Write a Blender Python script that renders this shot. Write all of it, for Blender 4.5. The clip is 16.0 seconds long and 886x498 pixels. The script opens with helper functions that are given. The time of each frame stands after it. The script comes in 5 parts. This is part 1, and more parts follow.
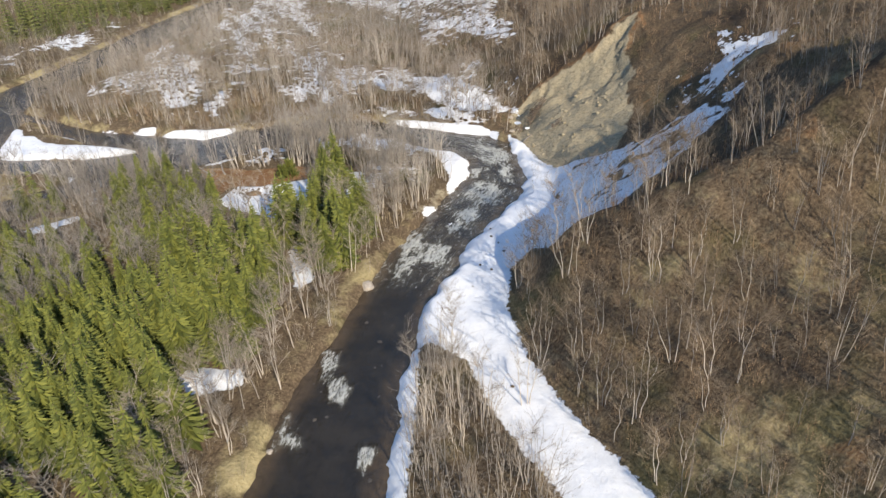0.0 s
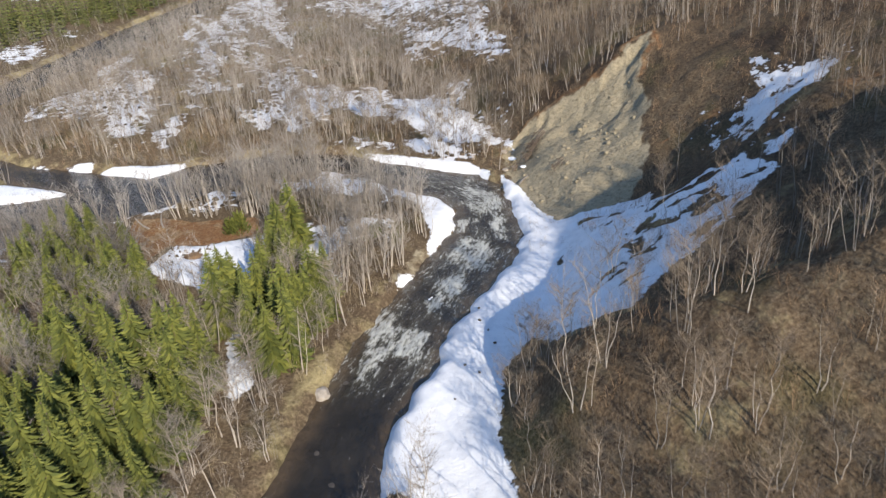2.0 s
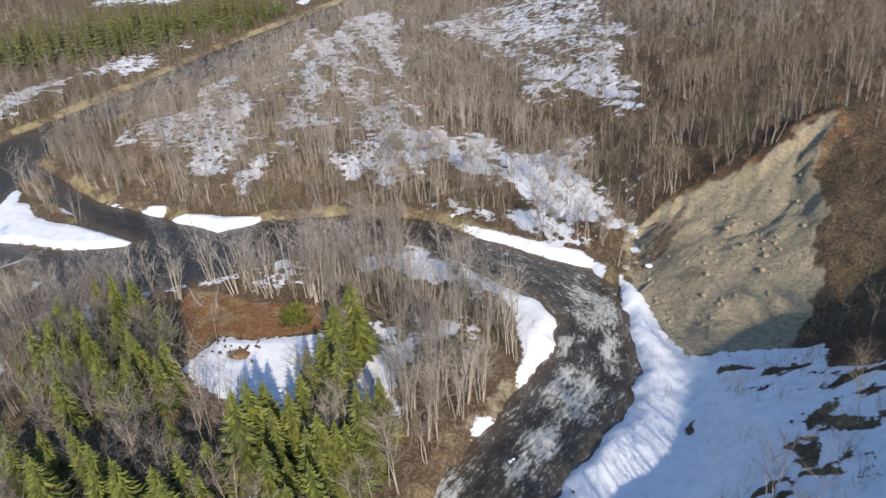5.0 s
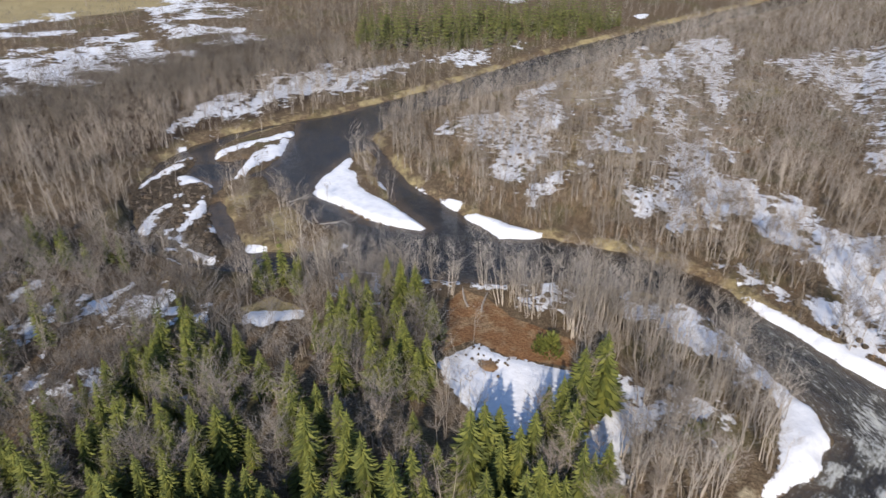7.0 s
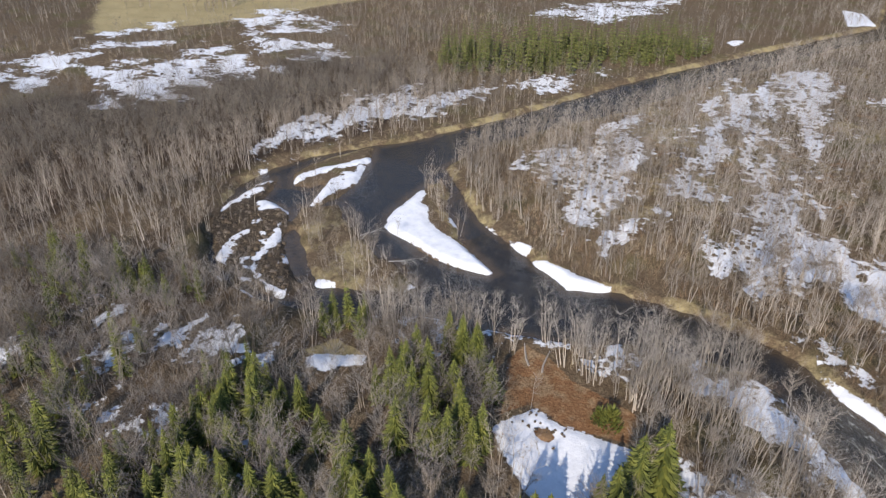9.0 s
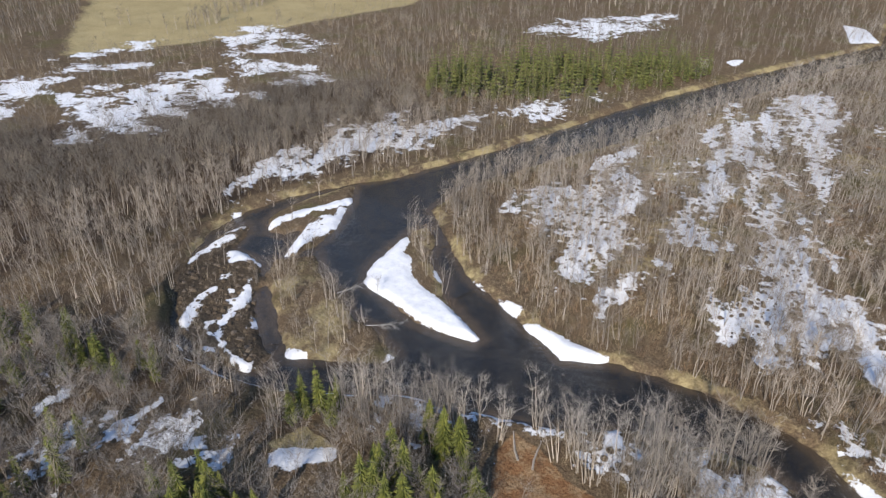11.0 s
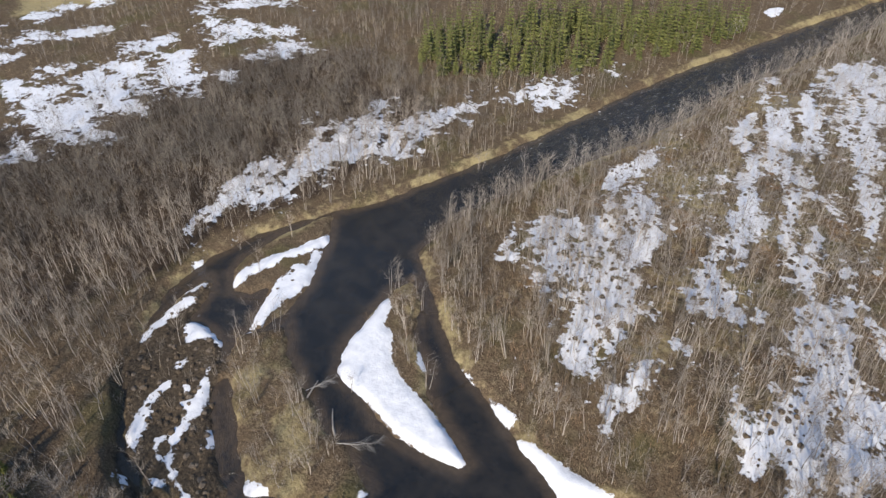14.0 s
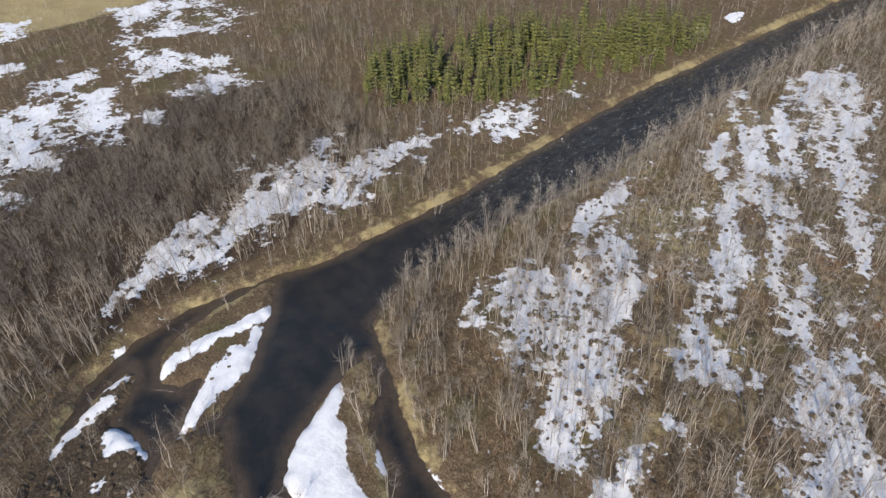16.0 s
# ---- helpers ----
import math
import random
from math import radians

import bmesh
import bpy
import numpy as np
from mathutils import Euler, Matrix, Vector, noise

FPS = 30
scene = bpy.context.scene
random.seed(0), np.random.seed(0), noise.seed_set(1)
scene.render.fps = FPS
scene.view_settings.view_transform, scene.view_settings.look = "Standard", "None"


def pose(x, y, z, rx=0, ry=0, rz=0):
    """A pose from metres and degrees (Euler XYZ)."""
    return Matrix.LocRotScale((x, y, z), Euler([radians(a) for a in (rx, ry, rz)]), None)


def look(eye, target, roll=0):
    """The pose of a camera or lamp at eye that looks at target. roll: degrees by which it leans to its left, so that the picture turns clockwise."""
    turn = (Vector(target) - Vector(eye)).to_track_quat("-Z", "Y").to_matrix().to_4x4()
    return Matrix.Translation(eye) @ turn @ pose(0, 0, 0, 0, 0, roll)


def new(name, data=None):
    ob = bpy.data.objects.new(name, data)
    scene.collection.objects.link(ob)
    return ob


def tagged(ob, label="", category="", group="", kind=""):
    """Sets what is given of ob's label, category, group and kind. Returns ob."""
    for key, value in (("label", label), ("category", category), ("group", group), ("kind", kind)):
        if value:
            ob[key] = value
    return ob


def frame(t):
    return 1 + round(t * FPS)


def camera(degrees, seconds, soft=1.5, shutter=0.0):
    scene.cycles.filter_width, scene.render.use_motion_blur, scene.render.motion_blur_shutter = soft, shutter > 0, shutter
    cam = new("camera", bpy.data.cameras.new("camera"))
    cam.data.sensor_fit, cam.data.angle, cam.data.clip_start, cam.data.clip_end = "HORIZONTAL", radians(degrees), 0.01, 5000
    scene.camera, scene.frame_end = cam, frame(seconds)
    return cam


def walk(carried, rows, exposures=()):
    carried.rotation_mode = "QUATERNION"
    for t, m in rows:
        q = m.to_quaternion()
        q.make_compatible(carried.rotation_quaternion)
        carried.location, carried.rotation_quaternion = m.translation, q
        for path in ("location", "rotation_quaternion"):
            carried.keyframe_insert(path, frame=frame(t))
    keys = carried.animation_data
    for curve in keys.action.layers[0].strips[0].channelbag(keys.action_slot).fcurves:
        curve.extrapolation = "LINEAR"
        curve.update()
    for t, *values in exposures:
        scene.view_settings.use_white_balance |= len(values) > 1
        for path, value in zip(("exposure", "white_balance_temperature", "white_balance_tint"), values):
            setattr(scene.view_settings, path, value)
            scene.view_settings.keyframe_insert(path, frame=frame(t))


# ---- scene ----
cam = camera(66.7, 16.0, soft=1.4, shutter=0.3)
EXPOSURES = ((0.0, 0.57, 6850, 10), (2.0, 0.53, 6600, 11), (3.4, 0.52, 6450, 12), (6.0, 0.34, 6500, 13), (8.0, 0.35, 6480, 14), (11.5, 0.40, 6550, 12), (13.5, 0.36, 6650, 12), (16.0, 0.30, 6700, 12))
# seconds, eye, a point ten metres ahead, lean
PATH = [
    (0, (2.28, -0.05, 46.87), (1.80, 8.55, 41.79), -2.7),
    (0.5, (2.64, 4.50, 46.81), (2.22, 13.09, 41.71), -2.7),
    (1, (3.00, 9.75, 46.77), (2.64, 18.34, 41.66), -2.6),
    (1.5, (3.38, 14.87, 46.56), (3.01, 23.46, 41.46), -2.7),
    (2, (3.60, 20.65, 46.28), (3.20, 29.22, 41.15), -2.6),
    (2.5, (3.67, 26.14, 46.28), (3.23, 34.71, 41.14), -2.5),
    (3, (3.61, 32.10, 46.51), (3.14, 40.66, 41.36), -2.2),
    (3.2, (3.78, 34.60, 46.52), (3.27, 43.16, 41.37), -2.2),
    (5.3, (3.07, 43.13, 49.33), (0.75, 51.44, 44.28), -1.9),
    (5.5, (3.05, 43.37, 49.76), (0.45, 51.60, 44.70), -1.7),
    (6, (2.93, 43.39, 50.60), (-0.62, 51.28, 45.59), -1.2),
    (6.5, (2.60, 43.96, 51.87), (-1.93, 51.32, 46.84), -0.8),
    (7, (2.22, 44.10, 52.85), (-3.26, 50.79, 47.84), -0.3),
    (7.5, (1.92, 44.53, 54.02), (-3.99, 50.85, 49.01), -0.1),
    (8, (1.88, 45.10, 55.79), (-4.23, 51.23, 50.78), -0.1),
    (8.5, (1.31, 46.02, 57.36), (-4.88, 52.06, 52.34), -0.1),
    (9, (0.28, 47.46, 58.94), (-5.99, 53.43, 53.93), -0.1),
    (11.5, (-9.00, 59.98, 62.77), (-15.23, 66.00, 57.78), -0.2),
    (12, (-11.93, 64.22, 65.90), (-18.10, 70.15, 60.76), -0.5),
    (12.1, (-13.37, 66.26, 68.33), (-19.44, 72.05, 62.94), -0.7),
    (12.2, (-14.80, 68.30, 70.75), (-20.78, 73.95, 65.13), -1.0),
    (12.3, (-16.24, 70.34, 73.17), (-22.12, 75.85, 67.31), -1.2),
    (12.4, (-17.67, 72.38, 75.59), (-23.46, 77.75, 69.49), -1.4),
    (12.5, (-19.11, 74.42, 78.01), (-24.80, 79.65, 71.67), -1.6),
    (13, (-21.26, 77.02, 78.35), (-26.96, 82.23, 72.00), -1.7),
    (13.5, (-23.60, 79.52, 78.46), (-29.29, 84.73, 72.10), -1.7),
    (14, (-26.24, 82.49, 78.21), (-31.95, 87.70, 71.86), -1.8),
    (14.5, (-28.74, 85.52, 78.23), (-34.46, 90.71, 71.87), -1.9),
    (15, (-31.69, 88.95, 78.09), (-37.40, 94.13, 71.72), -2.1),
    (15.5, (-33.99, 92.63, 78.11), (-39.46, 98.04, 71.73), -2.8),
    (16, (-37.49, 95.87, 78.10), (-42.81, 101.42, 71.70), -2.8),
]
walk(cam, [(t, look(eye, target, roll)) for t, eye, target, roll in PATH], EXPOSURES)


# ---- world, sun ----
SUN_UP, SUN_EAST = 31.5, 152.0   # degrees: elevation, bearing clockwise from +y
world = bpy.data.worlds.new("sky")
scene.world = world
world.use_nodes = True
wn = world.node_tree
sky = wn.nodes.new("ShaderNodeTexSky")
sky.sky_type, sky.sun_disc = "NISHITA", False
sky.sun_elevation, sky.sun_rotation = radians(SUN_UP), radians(SUN_EAST)
sky.air_density, sky.dust_density, sky.ozone_density = 1.0, 0.1, 3.0
wn.nodes["Background"].inputs[1].default_value = 0.172
wn.links.new(sky.outputs[0], wn.nodes["Background"].inputs[0])
sun = new("sun", bpy.data.lights.new("sun", "SUN"))
sun.data.energy, sun.data.angle, sun.data.color = 4.4, radians(0.55), (1.0, 0.915, 0.78)
sun.matrix_basis = look((60, -60, 90), (60 - math.sin(radians(SUN_EAST)) * math.cos(radians(SUN_UP)), -60 - math.cos(radians(SUN_EAST)) * math.cos(radians(SUN_UP)), 90 - math.sin(radians(SUN_UP))))


# ---- materials ----
class Nodes:
    """A short hand for building one material's nodes."""

    def __init__(self, name, roughness=0.9, specular=0.2):
        self.mat = bpy.data.materials.new(name)
        self.mat.use_nodes = True
        self.tree = self.mat.node_tree
        self.bsdf = self.tree.nodes["Principled BSDF"]
        self.bsdf.inputs["Roughness"].default_value = roughness
        self.bsdf.inputs["Specular IOR Level"].default_value = specular
        self.where = self.make("ShaderNodeNewGeometry").outputs["Position"]

    def make(self, kind):
        return self.tree.nodes.new(kind)

    def put(self, socket, value):
        if isinstance(value, bpy.types.NodeSocket):
            self.tree.links.new(value, socket)
        elif isinstance(value, tuple) and len(value) == 3 and socket.type == "RGBA":
            socket.default_value = (*value, 1)
        else:
            socket.default_value = value

    def noise(self, scale, detail=3.0, rough=0.6, stretch=None):
        node = self.make("ShaderNodeTexNoise")
        node.inputs["Scale"].default_value = scale
        node.inputs["Detail"].default_value = detail
        node.inputs["Roughness"].default_value = rough
        at = self.where
        if stretch:
            m = self.make("ShaderNodeMapping")
            m.inputs["Scale"].default_value = stretch
            self.put(m.inputs["Vector"], at)
            at = m.outputs[0]
        self.put(node.inputs["Vector"], at)
        return node.outputs["Fac"]

    def math(self, op, a, b=0.0, clamp=False):
        node = self.make("ShaderNodeMath")
        node.operation, node.use_clamp = op, clamp
        self.put(node.inputs[0], a)
        self.put(node.inputs[1], b)
        return node.outputs[0]

    def span(self, v, a, b, c=0.0, d=1.0):
        node = self.make("ShaderNodeMapRange")
        node.interpolation_type = "SMOOTHSTEP"
        for socket, value in zip(node.inputs, (v, a, b, c, d)):
            self.put(socket, value)
        return node.outputs[0]

    def mix(self, fac, a, b):
        node = self.make("ShaderNodeMix")
        node.data_type = "RGBA"
        self.put(node.inputs[0], fac)
        self.put(node.inputs[6], a)
        self.put(node.inputs[7], b)
        return node.outputs[2]

    def ramp(self, fac, *stops):
        node = self.make("ShaderNodeValToRGB")
        e = node.color_ramp.elements
        while len(e) < len(stops):
            e.new(0.5)
        for k, (place, colour) in enumerate(stops):
            e[k].position, e[k].color = place, (*colour, 1)
        self.put(node.inputs[0], fac)
        return node.outputs[0]

    def mark(self, name):
        node = self.make("ShaderNodeAttribute")
        node.attribute_name = name
        return node.outputs["Fac"]

    def bump(self, h, strength, distance):
        node = self.make("ShaderNodeBump")
        node.inputs["Strength"].default_value, node.inputs["Distance"].default_value = strength, distance
        self.put(node.inputs["Height"], h)
        self.put(self.bsdf.inputs["Normal"], node.outputs[0])

    def done(self, colour):
        self.put(self.bsdf.inputs["Base Color"], colour)
        return self.mat


def ground_material():
    n = Nodes("valley_ground", 0.95, 0.1)
    fine, mid, wide = n.noise(3.2, 4, 0.7), n.noise(0.75, 4), n.noise(0.09, 3)
    litter = n.ramp(fine, (0.3, (0.052, 0.036, 0.022)), (0.5, (0.115, 0.081, 0.050)), (0.72, (0.22, 0.165, 0.105)))
    tan = n.ramp(fine, (0.3, (0.10, 0.073, 0.045)), (0.7, (0.24, 0.185, 0.115)))
    olive = n.ramp(fine, (0.3, (0.055, 0.055, 0.02)), (0.7, (0.14, 0.13, 0.05)))
    c = n.mix(n.span(mid, 0.48, 0.70), litter, tan)
    c = n.mix(n.math("MULTIPLY", n.span(wide, 0.50, 0.68), 0.55), c, olive)
    dark_ground = n.ramp(fine, (0.3, (0.030, 0.021, 0.014)), (0.7, (0.105, 0.074, 0.050)))
    c = n.mix(n.span(n.math("ADD", n.mark("dark_ground"), n.math("MULTIPLY", mid, 0.6)), 0.55, 1.0), c, dark_ground)
    straw = n.ramp(n.math("ADD", n.math("MULTIPLY", fine, 0.7), n.math("MULTIPLY", wide, 0.3)), (0.3, (0.21, 0.165, 0.078)), (0.7, (0.46, 0.375, 0.20)))
    c = n.mix(n.span(n.math("ADD", n.mark("straw"), n.math("MULTIPLY", mid, 0.8)), 0.55, 1.0), c, straw)
    rust = n.mix(n.span(n.noise(0.4, 4, 0.7), 0.42, 0.68), n.ramp(fine, (0.3, (0.12, 0.058, 0.025)), (0.7, (0.29, 0.155, 0.075))), n.ramp(fine, (0.3, (0.18, 0.115, 0.06)), (0.7, (0.37, 0.26, 0.15))))
    c = n.mix(n.span(n.math("ADD", n.mark("rust"), n.math("MULTIPLY", mid, 0.8)), 0.75, 1.05), c, rust)
    slip = n.noise(2.6, 8, 0.8, (0.7, 1.0, 0.8))
    sand = n.ramp(slip, (0.30, (0.10, 0.08, 0.052)), (0.42, (0.25, 0.208, 0.138)), (0.56, (0.36, 0.302, 0.20)), (0.7, (0.44, 0.372, 0.255)))
    c = n.mix(n.span(n.math("ADD", n.mark("sand"), n.math("MULTIPLY", mid, 0.8)), 0.75, 1.0), c, sand)
    stone = n.ramp(n.noise(2.2, 5, 0.75), (0.35, (0.035, 0.028, 0.02)), (0.6, (0.10, 0.075, 0.05)), (0.75, (0.24, 0.19, 0.14)))
    c = n.mix(n.span(n.mark("stone"), 0.3, 0.7), c, stone)
    patch = n.math("MULTIPLY", n.mark("patch"), n.math("SUBTRACT", n.noise(0.55, 4, 0.62), 0.5))
    edge = n.math("MULTIPLY", n.math("SUBTRACT", n.noise(1.3, 5, 0.72), 0.5), 1.9)
    cover = n.span(n.math("ADD", n.math("ADD", n.mark("snow"), patch), edge), -0.08, 0.10)
    white = n.ramp(n.noise(0.8, 4, 0.6), (0.25, (0.62, 0.63, 0.65)), (0.6, (0.75, 0.755, 0.765)))
    c = n.mix(cover, c, white)
    n.bump(n.math("MULTIPLY", n.span(cover, 0.0, 1.0, 1.0, 0.3), n.math("ADD", n.math("ADD", fine, n.math("MULTIPLY", n.mark("sand"), n.math("MULTIPLY", slip, 1.3))), n.math("MULTIPLY", mid, 2.0))), 0.6, 0.32)
    return n.done(c)


def water_material():
    n = Nodes("river_water", 0.12, 0.45)
    flow = n.make("ShaderNodeAttribute")
    flow.attribute_name = "flow"

    def along(scale, detail, rough, stretch):
        node, m = n.make("ShaderNodeTexNoise"), n.make("ShaderNodeMapping")
        m.inputs["Scale"].default_value = stretch
        n.put(m.inputs["Vector"], flow.outputs["Vector"])
        n.put(node.inputs["Vector"], m.outputs[0])
        node.inputs["Scale"].default_value, node.inputs["Detail"].default_value, node.inputs["Roughness"].default_value = scale, detail, rough
        return node.outputs["Fac"]

    mark = n.mark("foam")
    deep = n.ramp(n.noise(0.25, 3), (0.3, (0.010, 0.009, 0.007)), (0.7, (0.028, 0.023, 0.016)))
    deep = n.mix(n.math("MULTIPLY", n.mark("shallow"), n.noise(1.1, 4, 0.7)), deep, (0.15, 0.10, 0.055))
    ripple, crest = along(0.55, 5, 0.65, (0.45, 1.3, 1.0)), along(2.3, 6, 0.74, (0.45, 1.2, 1.0))
    churn = n.math("MULTIPLY", n.span(mark, 0.18, 0.55), n.span(ripple, 0.36, 0.66))
    c = n.mix(n.math("MULTIPLY", churn, 0.55), deep, (0.21, 0.20, 0.145))
    foam = n.span(n.math("ADD", n.math("MULTIPLY", mark, 0.62), n.math("ADD", n.math("MULTIPLY", crest, 0.75), n.math("MULTIPLY", ripple, 0.35))), 0.76, 0.95, 0.0, 0.8)
    c = n.mix(foam, c, (0.60, 0.60, 0.55))
    n.put(n.bsdf.inputs["Roughness"], n.span(n.math("ADD", foam, n.math("MULTIPLY", churn, 0.5)), 0, 1, 0.10, 0.6))
    n.bump(n.math("ADD", n.math("MULTIPLY", ripple, n.span(mark, 0.05, 0.5, 0.6, 2.2)), n.math("MULTIPLY", crest, 0.4)), 0.75, 0.4)
    return n.done(c)


def bark_material(name, dark, pale):
    n = Nodes(name, 0.9, 0.1)
    r = n.make("ShaderNodeNewGeometry").outputs["Random Per Island"]
    o = n.make("ShaderNodeObjectInfo").outputs["Random"]
    wide = n.span(n.noise(0.11, 3, 0.6), 0.35, 0.65, -0.22, 0.22)
    f = n.math("ADD", n.math("ADD", n.math("ADD", wide, 0.14), n.math("MULTIPLY", r, 0.3)), n.math("ADD", n.math("MULTIPLY", n.noise(1.8, 3), 0.5), n.math("MULTIPLY", o, 0.15)))
    return n.done(n.ramp(f, (0.2, dark), (0.9, pale)))


def needle_material(name="spruce_needles", deep=(0.040, 0.050, 0.012), middle=(0.084, 0.096, 0.0205), fresh=(0.174, 0.178, 0.037)):
    n = Nodes(name, 0.75, 0.25)
    r = n.make("ShaderNodeNewGeometry").outputs["Random Per Island"]
    f = n.math("ADD", n.math("MULTIPLY", r, 0.5), n.math("MULTIPLY", n.noise(0.35, 3), 0.6))
    c = n.ramp(f, (0.2, deep), (0.5, middle), (0.85, fresh))
    return n.done(c)


def grain_material(name, dark, pale, scale=3.0, rough=0.9):
    n = Nodes(name, rough, 0.25)
    f = n.math("ADD", n.math("MULTIPLY", n.noise(scale, 5, 0.7), 0.7), n.math("MULTIPLY", n.make("ShaderNodeNewGeometry").outputs["Random Per Island"], 0.3))
    n.bump(n.noise(scale * 2, 4), 0.5, 0.05)
    return n.done(n.ramp(f, (0.25, dark), (0.8, pale)))


GROUND, WATER, NEEDLES = ground_material(), water_material(), needle_material()
DARK_NEEDLES = needle_material("old_spruce_needles", (0.030, 0.038, 0.012), (0.084, 0.092, 0.027), (0.165, 0.165, 0.050))
BARK = bark_material("alder_bark", (0.14, 0.12, 0.10), (0.50, 0.44, 0.37))
TWIG = bark_material("alder_twigs", (0.115, 0.094, 0.074), (0.37, 0.315, 0.255))
PALE_TWIG = bark_material("pale_twigs", (0.13, 0.114, 0.097), (0.40, 0.356, 0.305))
GREY_BARK = bark_material("grey_bark", (0.10, 0.083, 0.066), (0.40, 0.345, 0.285))
GREY_TWIG = bark_material("swamp_twigs", (0.052, 0.044, 0.036), (0.20, 0.173, 0.142))
MIXED_TWIG = bark_material("fuzzy_twigs", (0.085, 0.074, 0.064), (0.29, 0.255, 0.22))
SWAMP_BARK = bark_material("swamp_bark", (0.07, 0.06, 0.05), (0.29, 0.255, 0.215))
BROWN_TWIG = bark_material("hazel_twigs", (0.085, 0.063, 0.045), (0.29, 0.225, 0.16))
PALE_WOOD = bark_material("bleached_wood", (0.20, 0.18, 0.155), (0.55, 0.51, 0.45))
SPRUCE_BARK = bark_material("spruce_bark", (0.06, 0.045, 0.035), (0.16, 0.12, 0.09))
RUST_TWIG = bark_material("rusty_shoots", (0.10, 0.063, 0.038), (0.32, 0.215, 0.13))
REED = bark_material("dry_stems", (0.15, 0.11, 0.07), (0.38, 0.30, 0.19))
TUFT = grain_material("dark_tussock", (0.040, 0.030, 0.021), (0.15, 0.112, 0.074))
ROCK = grain_material("river_rock", (0.02, 0.017, 0.014), (0.095, 0.082, 0.068), 2.5, 0.5)
PALE_ROCK = grain_material("pale_boulder", (0.16, 0.135, 0.105), (0.46, 0.40, 0.33), 1.8, 0.8)
SNOW = grain_material("packed_snow", (0.72, 0.74, 0.76), (0.88, 0.88, 0.89), 1.0, 0.8)
SOIL = grain_material("brown_soil", (0.09, 0.05, 0.025), (0.24, 0.15, 0.08), 4.0)

# ---- the plan: outlines on the ground, in metres ----
RIVER_INNER = [(-24, -120), (-18, 0), (-18, 25), (-17.8, 38), (-17.4, 44), (-15.7, 53), (-13.4, 60.4), (-11.8, 68.3), (-9.3, 77.7), (-5.0, 87.6), (-1.7, 96.6), (1.0, 100.5), (2.0, 105.4), (1.4, 109.4), (-1.2, 113.2), (-6.3, 115), (-11.3, 119.5), (-16, 122.6), (-21.4, 124), (-27.6, 122.5), (-35.4, 117.9), (-42.6, 111.9), (-47, 108.6), (-53.8, 105.2), (-60.1, 102.2), (-65.6, 97.6), (-69.4, 93.1), (-74.8, 88.8), (-81, 85.5), (-86.6, 84.2), (-93.6, 84.4), (-99.6, 86.6), (-105.6, 92.1), (-116, 98.7), (-122, 106), (-124.5, 114.5)]
RIVER_FAR = [(-124.7, 124.8), (-121.5, 133.7), (-115.6, 150), (-113.3, 164.6), (-110.6, 180.3), (-109.1, 199.4), (-107.5, 220.9), (-104.6, 243.5), (-100.3, 267), (-94.2, 297.7), (-90.8, 314.5), (-80, 365), (-95, 430)]
RIVER_RIGHT = [(-80, 430), (-66, 366), (-79, 316.5), (-84.5, 286), (-86, 268), (-89.5, 246), (-91, 220), (-93.2, 202), (-96.5, 186), (-100, 170), (-101.6, 153.3), (-99, 142.3), (-87, 136.2), (-81, 131.8), (-75, 129.2), (-67.8, 127.7), (-60.8, 125.8), (-50.6, 122.6), (-44.6, 127.4), (-33.8, 130.7), (-26.3, 131.5), (-19.2, 131.6), (-9.5, 126.6), (-5, 125), (0.1, 122.6), (5.1, 121.1), (8.6, 116.9), (9.1, 113), (10.2, 105.9), (11.1, 101), (9.6, 98.6), (9.7, 94.9), (7.4, 91.9), (5.1, 87.8), (3.4, 83.7), (1.4, 80.3), (-1.2, 72.5), (-3.7, 65.7), (-4.6, 59.2), (-5.7, 50.2), (-5.8, 43.5), (-6.3, 37.8), (-6, 25), (-6, 0), (-10, -120)]
ISLAND_BAR = [(-95.2, 133.5), (-94.2, 137.5), (-88.5, 134.6), (-83.8, 129.2), (-77.2, 125.3), (-73.8, 122.5), (-67.2, 120.2), (-62, 118.2), (-62, 116.8), (-64.6, 115.5), (-71.8, 113.5), (-77.5, 114.1), (-86.8, 114.9), (-89.6, 117.8), (-91.3, 121.6), (-93, 126.6)]
ISLAND_GRASS = [(-105, 108.7), (-102.2, 112.4), (-100.7, 115.8), (-93.9, 111.8), (-86, 110.1), (-79.1, 108.2), (-74.6, 108.6), (-67.4, 106.4), (-67.4, 104), (-75, 96.9), (-78.8, 94.1), (-81.1, 95.4), (-86.6, 97.8), (-94.4, 101.5), (-101.5, 104.2)]
SPIT = [(-119.8, 140), (-121, 135), (-121.8, 127), (-120.6, 119.5), (-119, 115.6), (-113.8, 112.8), (-110.3, 114.6), (-110.2, 117.4), (-106.5, 114), (-103.9, 109.8), (-102.2, 112.4), (-102.5, 117), (-105.6, 124), (-109.6, 128.4), (-112.6, 132.6)]
GRAVEL = [(-114.7, 98), (-116.9, 101.5), (-117.8, 106.7), (-118.7, 111), (-112.9, 104.6), (-104.6, 106.4), (-97.9, 101.1), (-90.9, 96.2), (-84.9, 94.2), (-79.7, 90.9), (-79.8, 88.5), (-87.6, 88.9), (-88.3, 86.8), (-95.2, 86.3), (-101.6, 89.6), (-107.5, 91.4)]
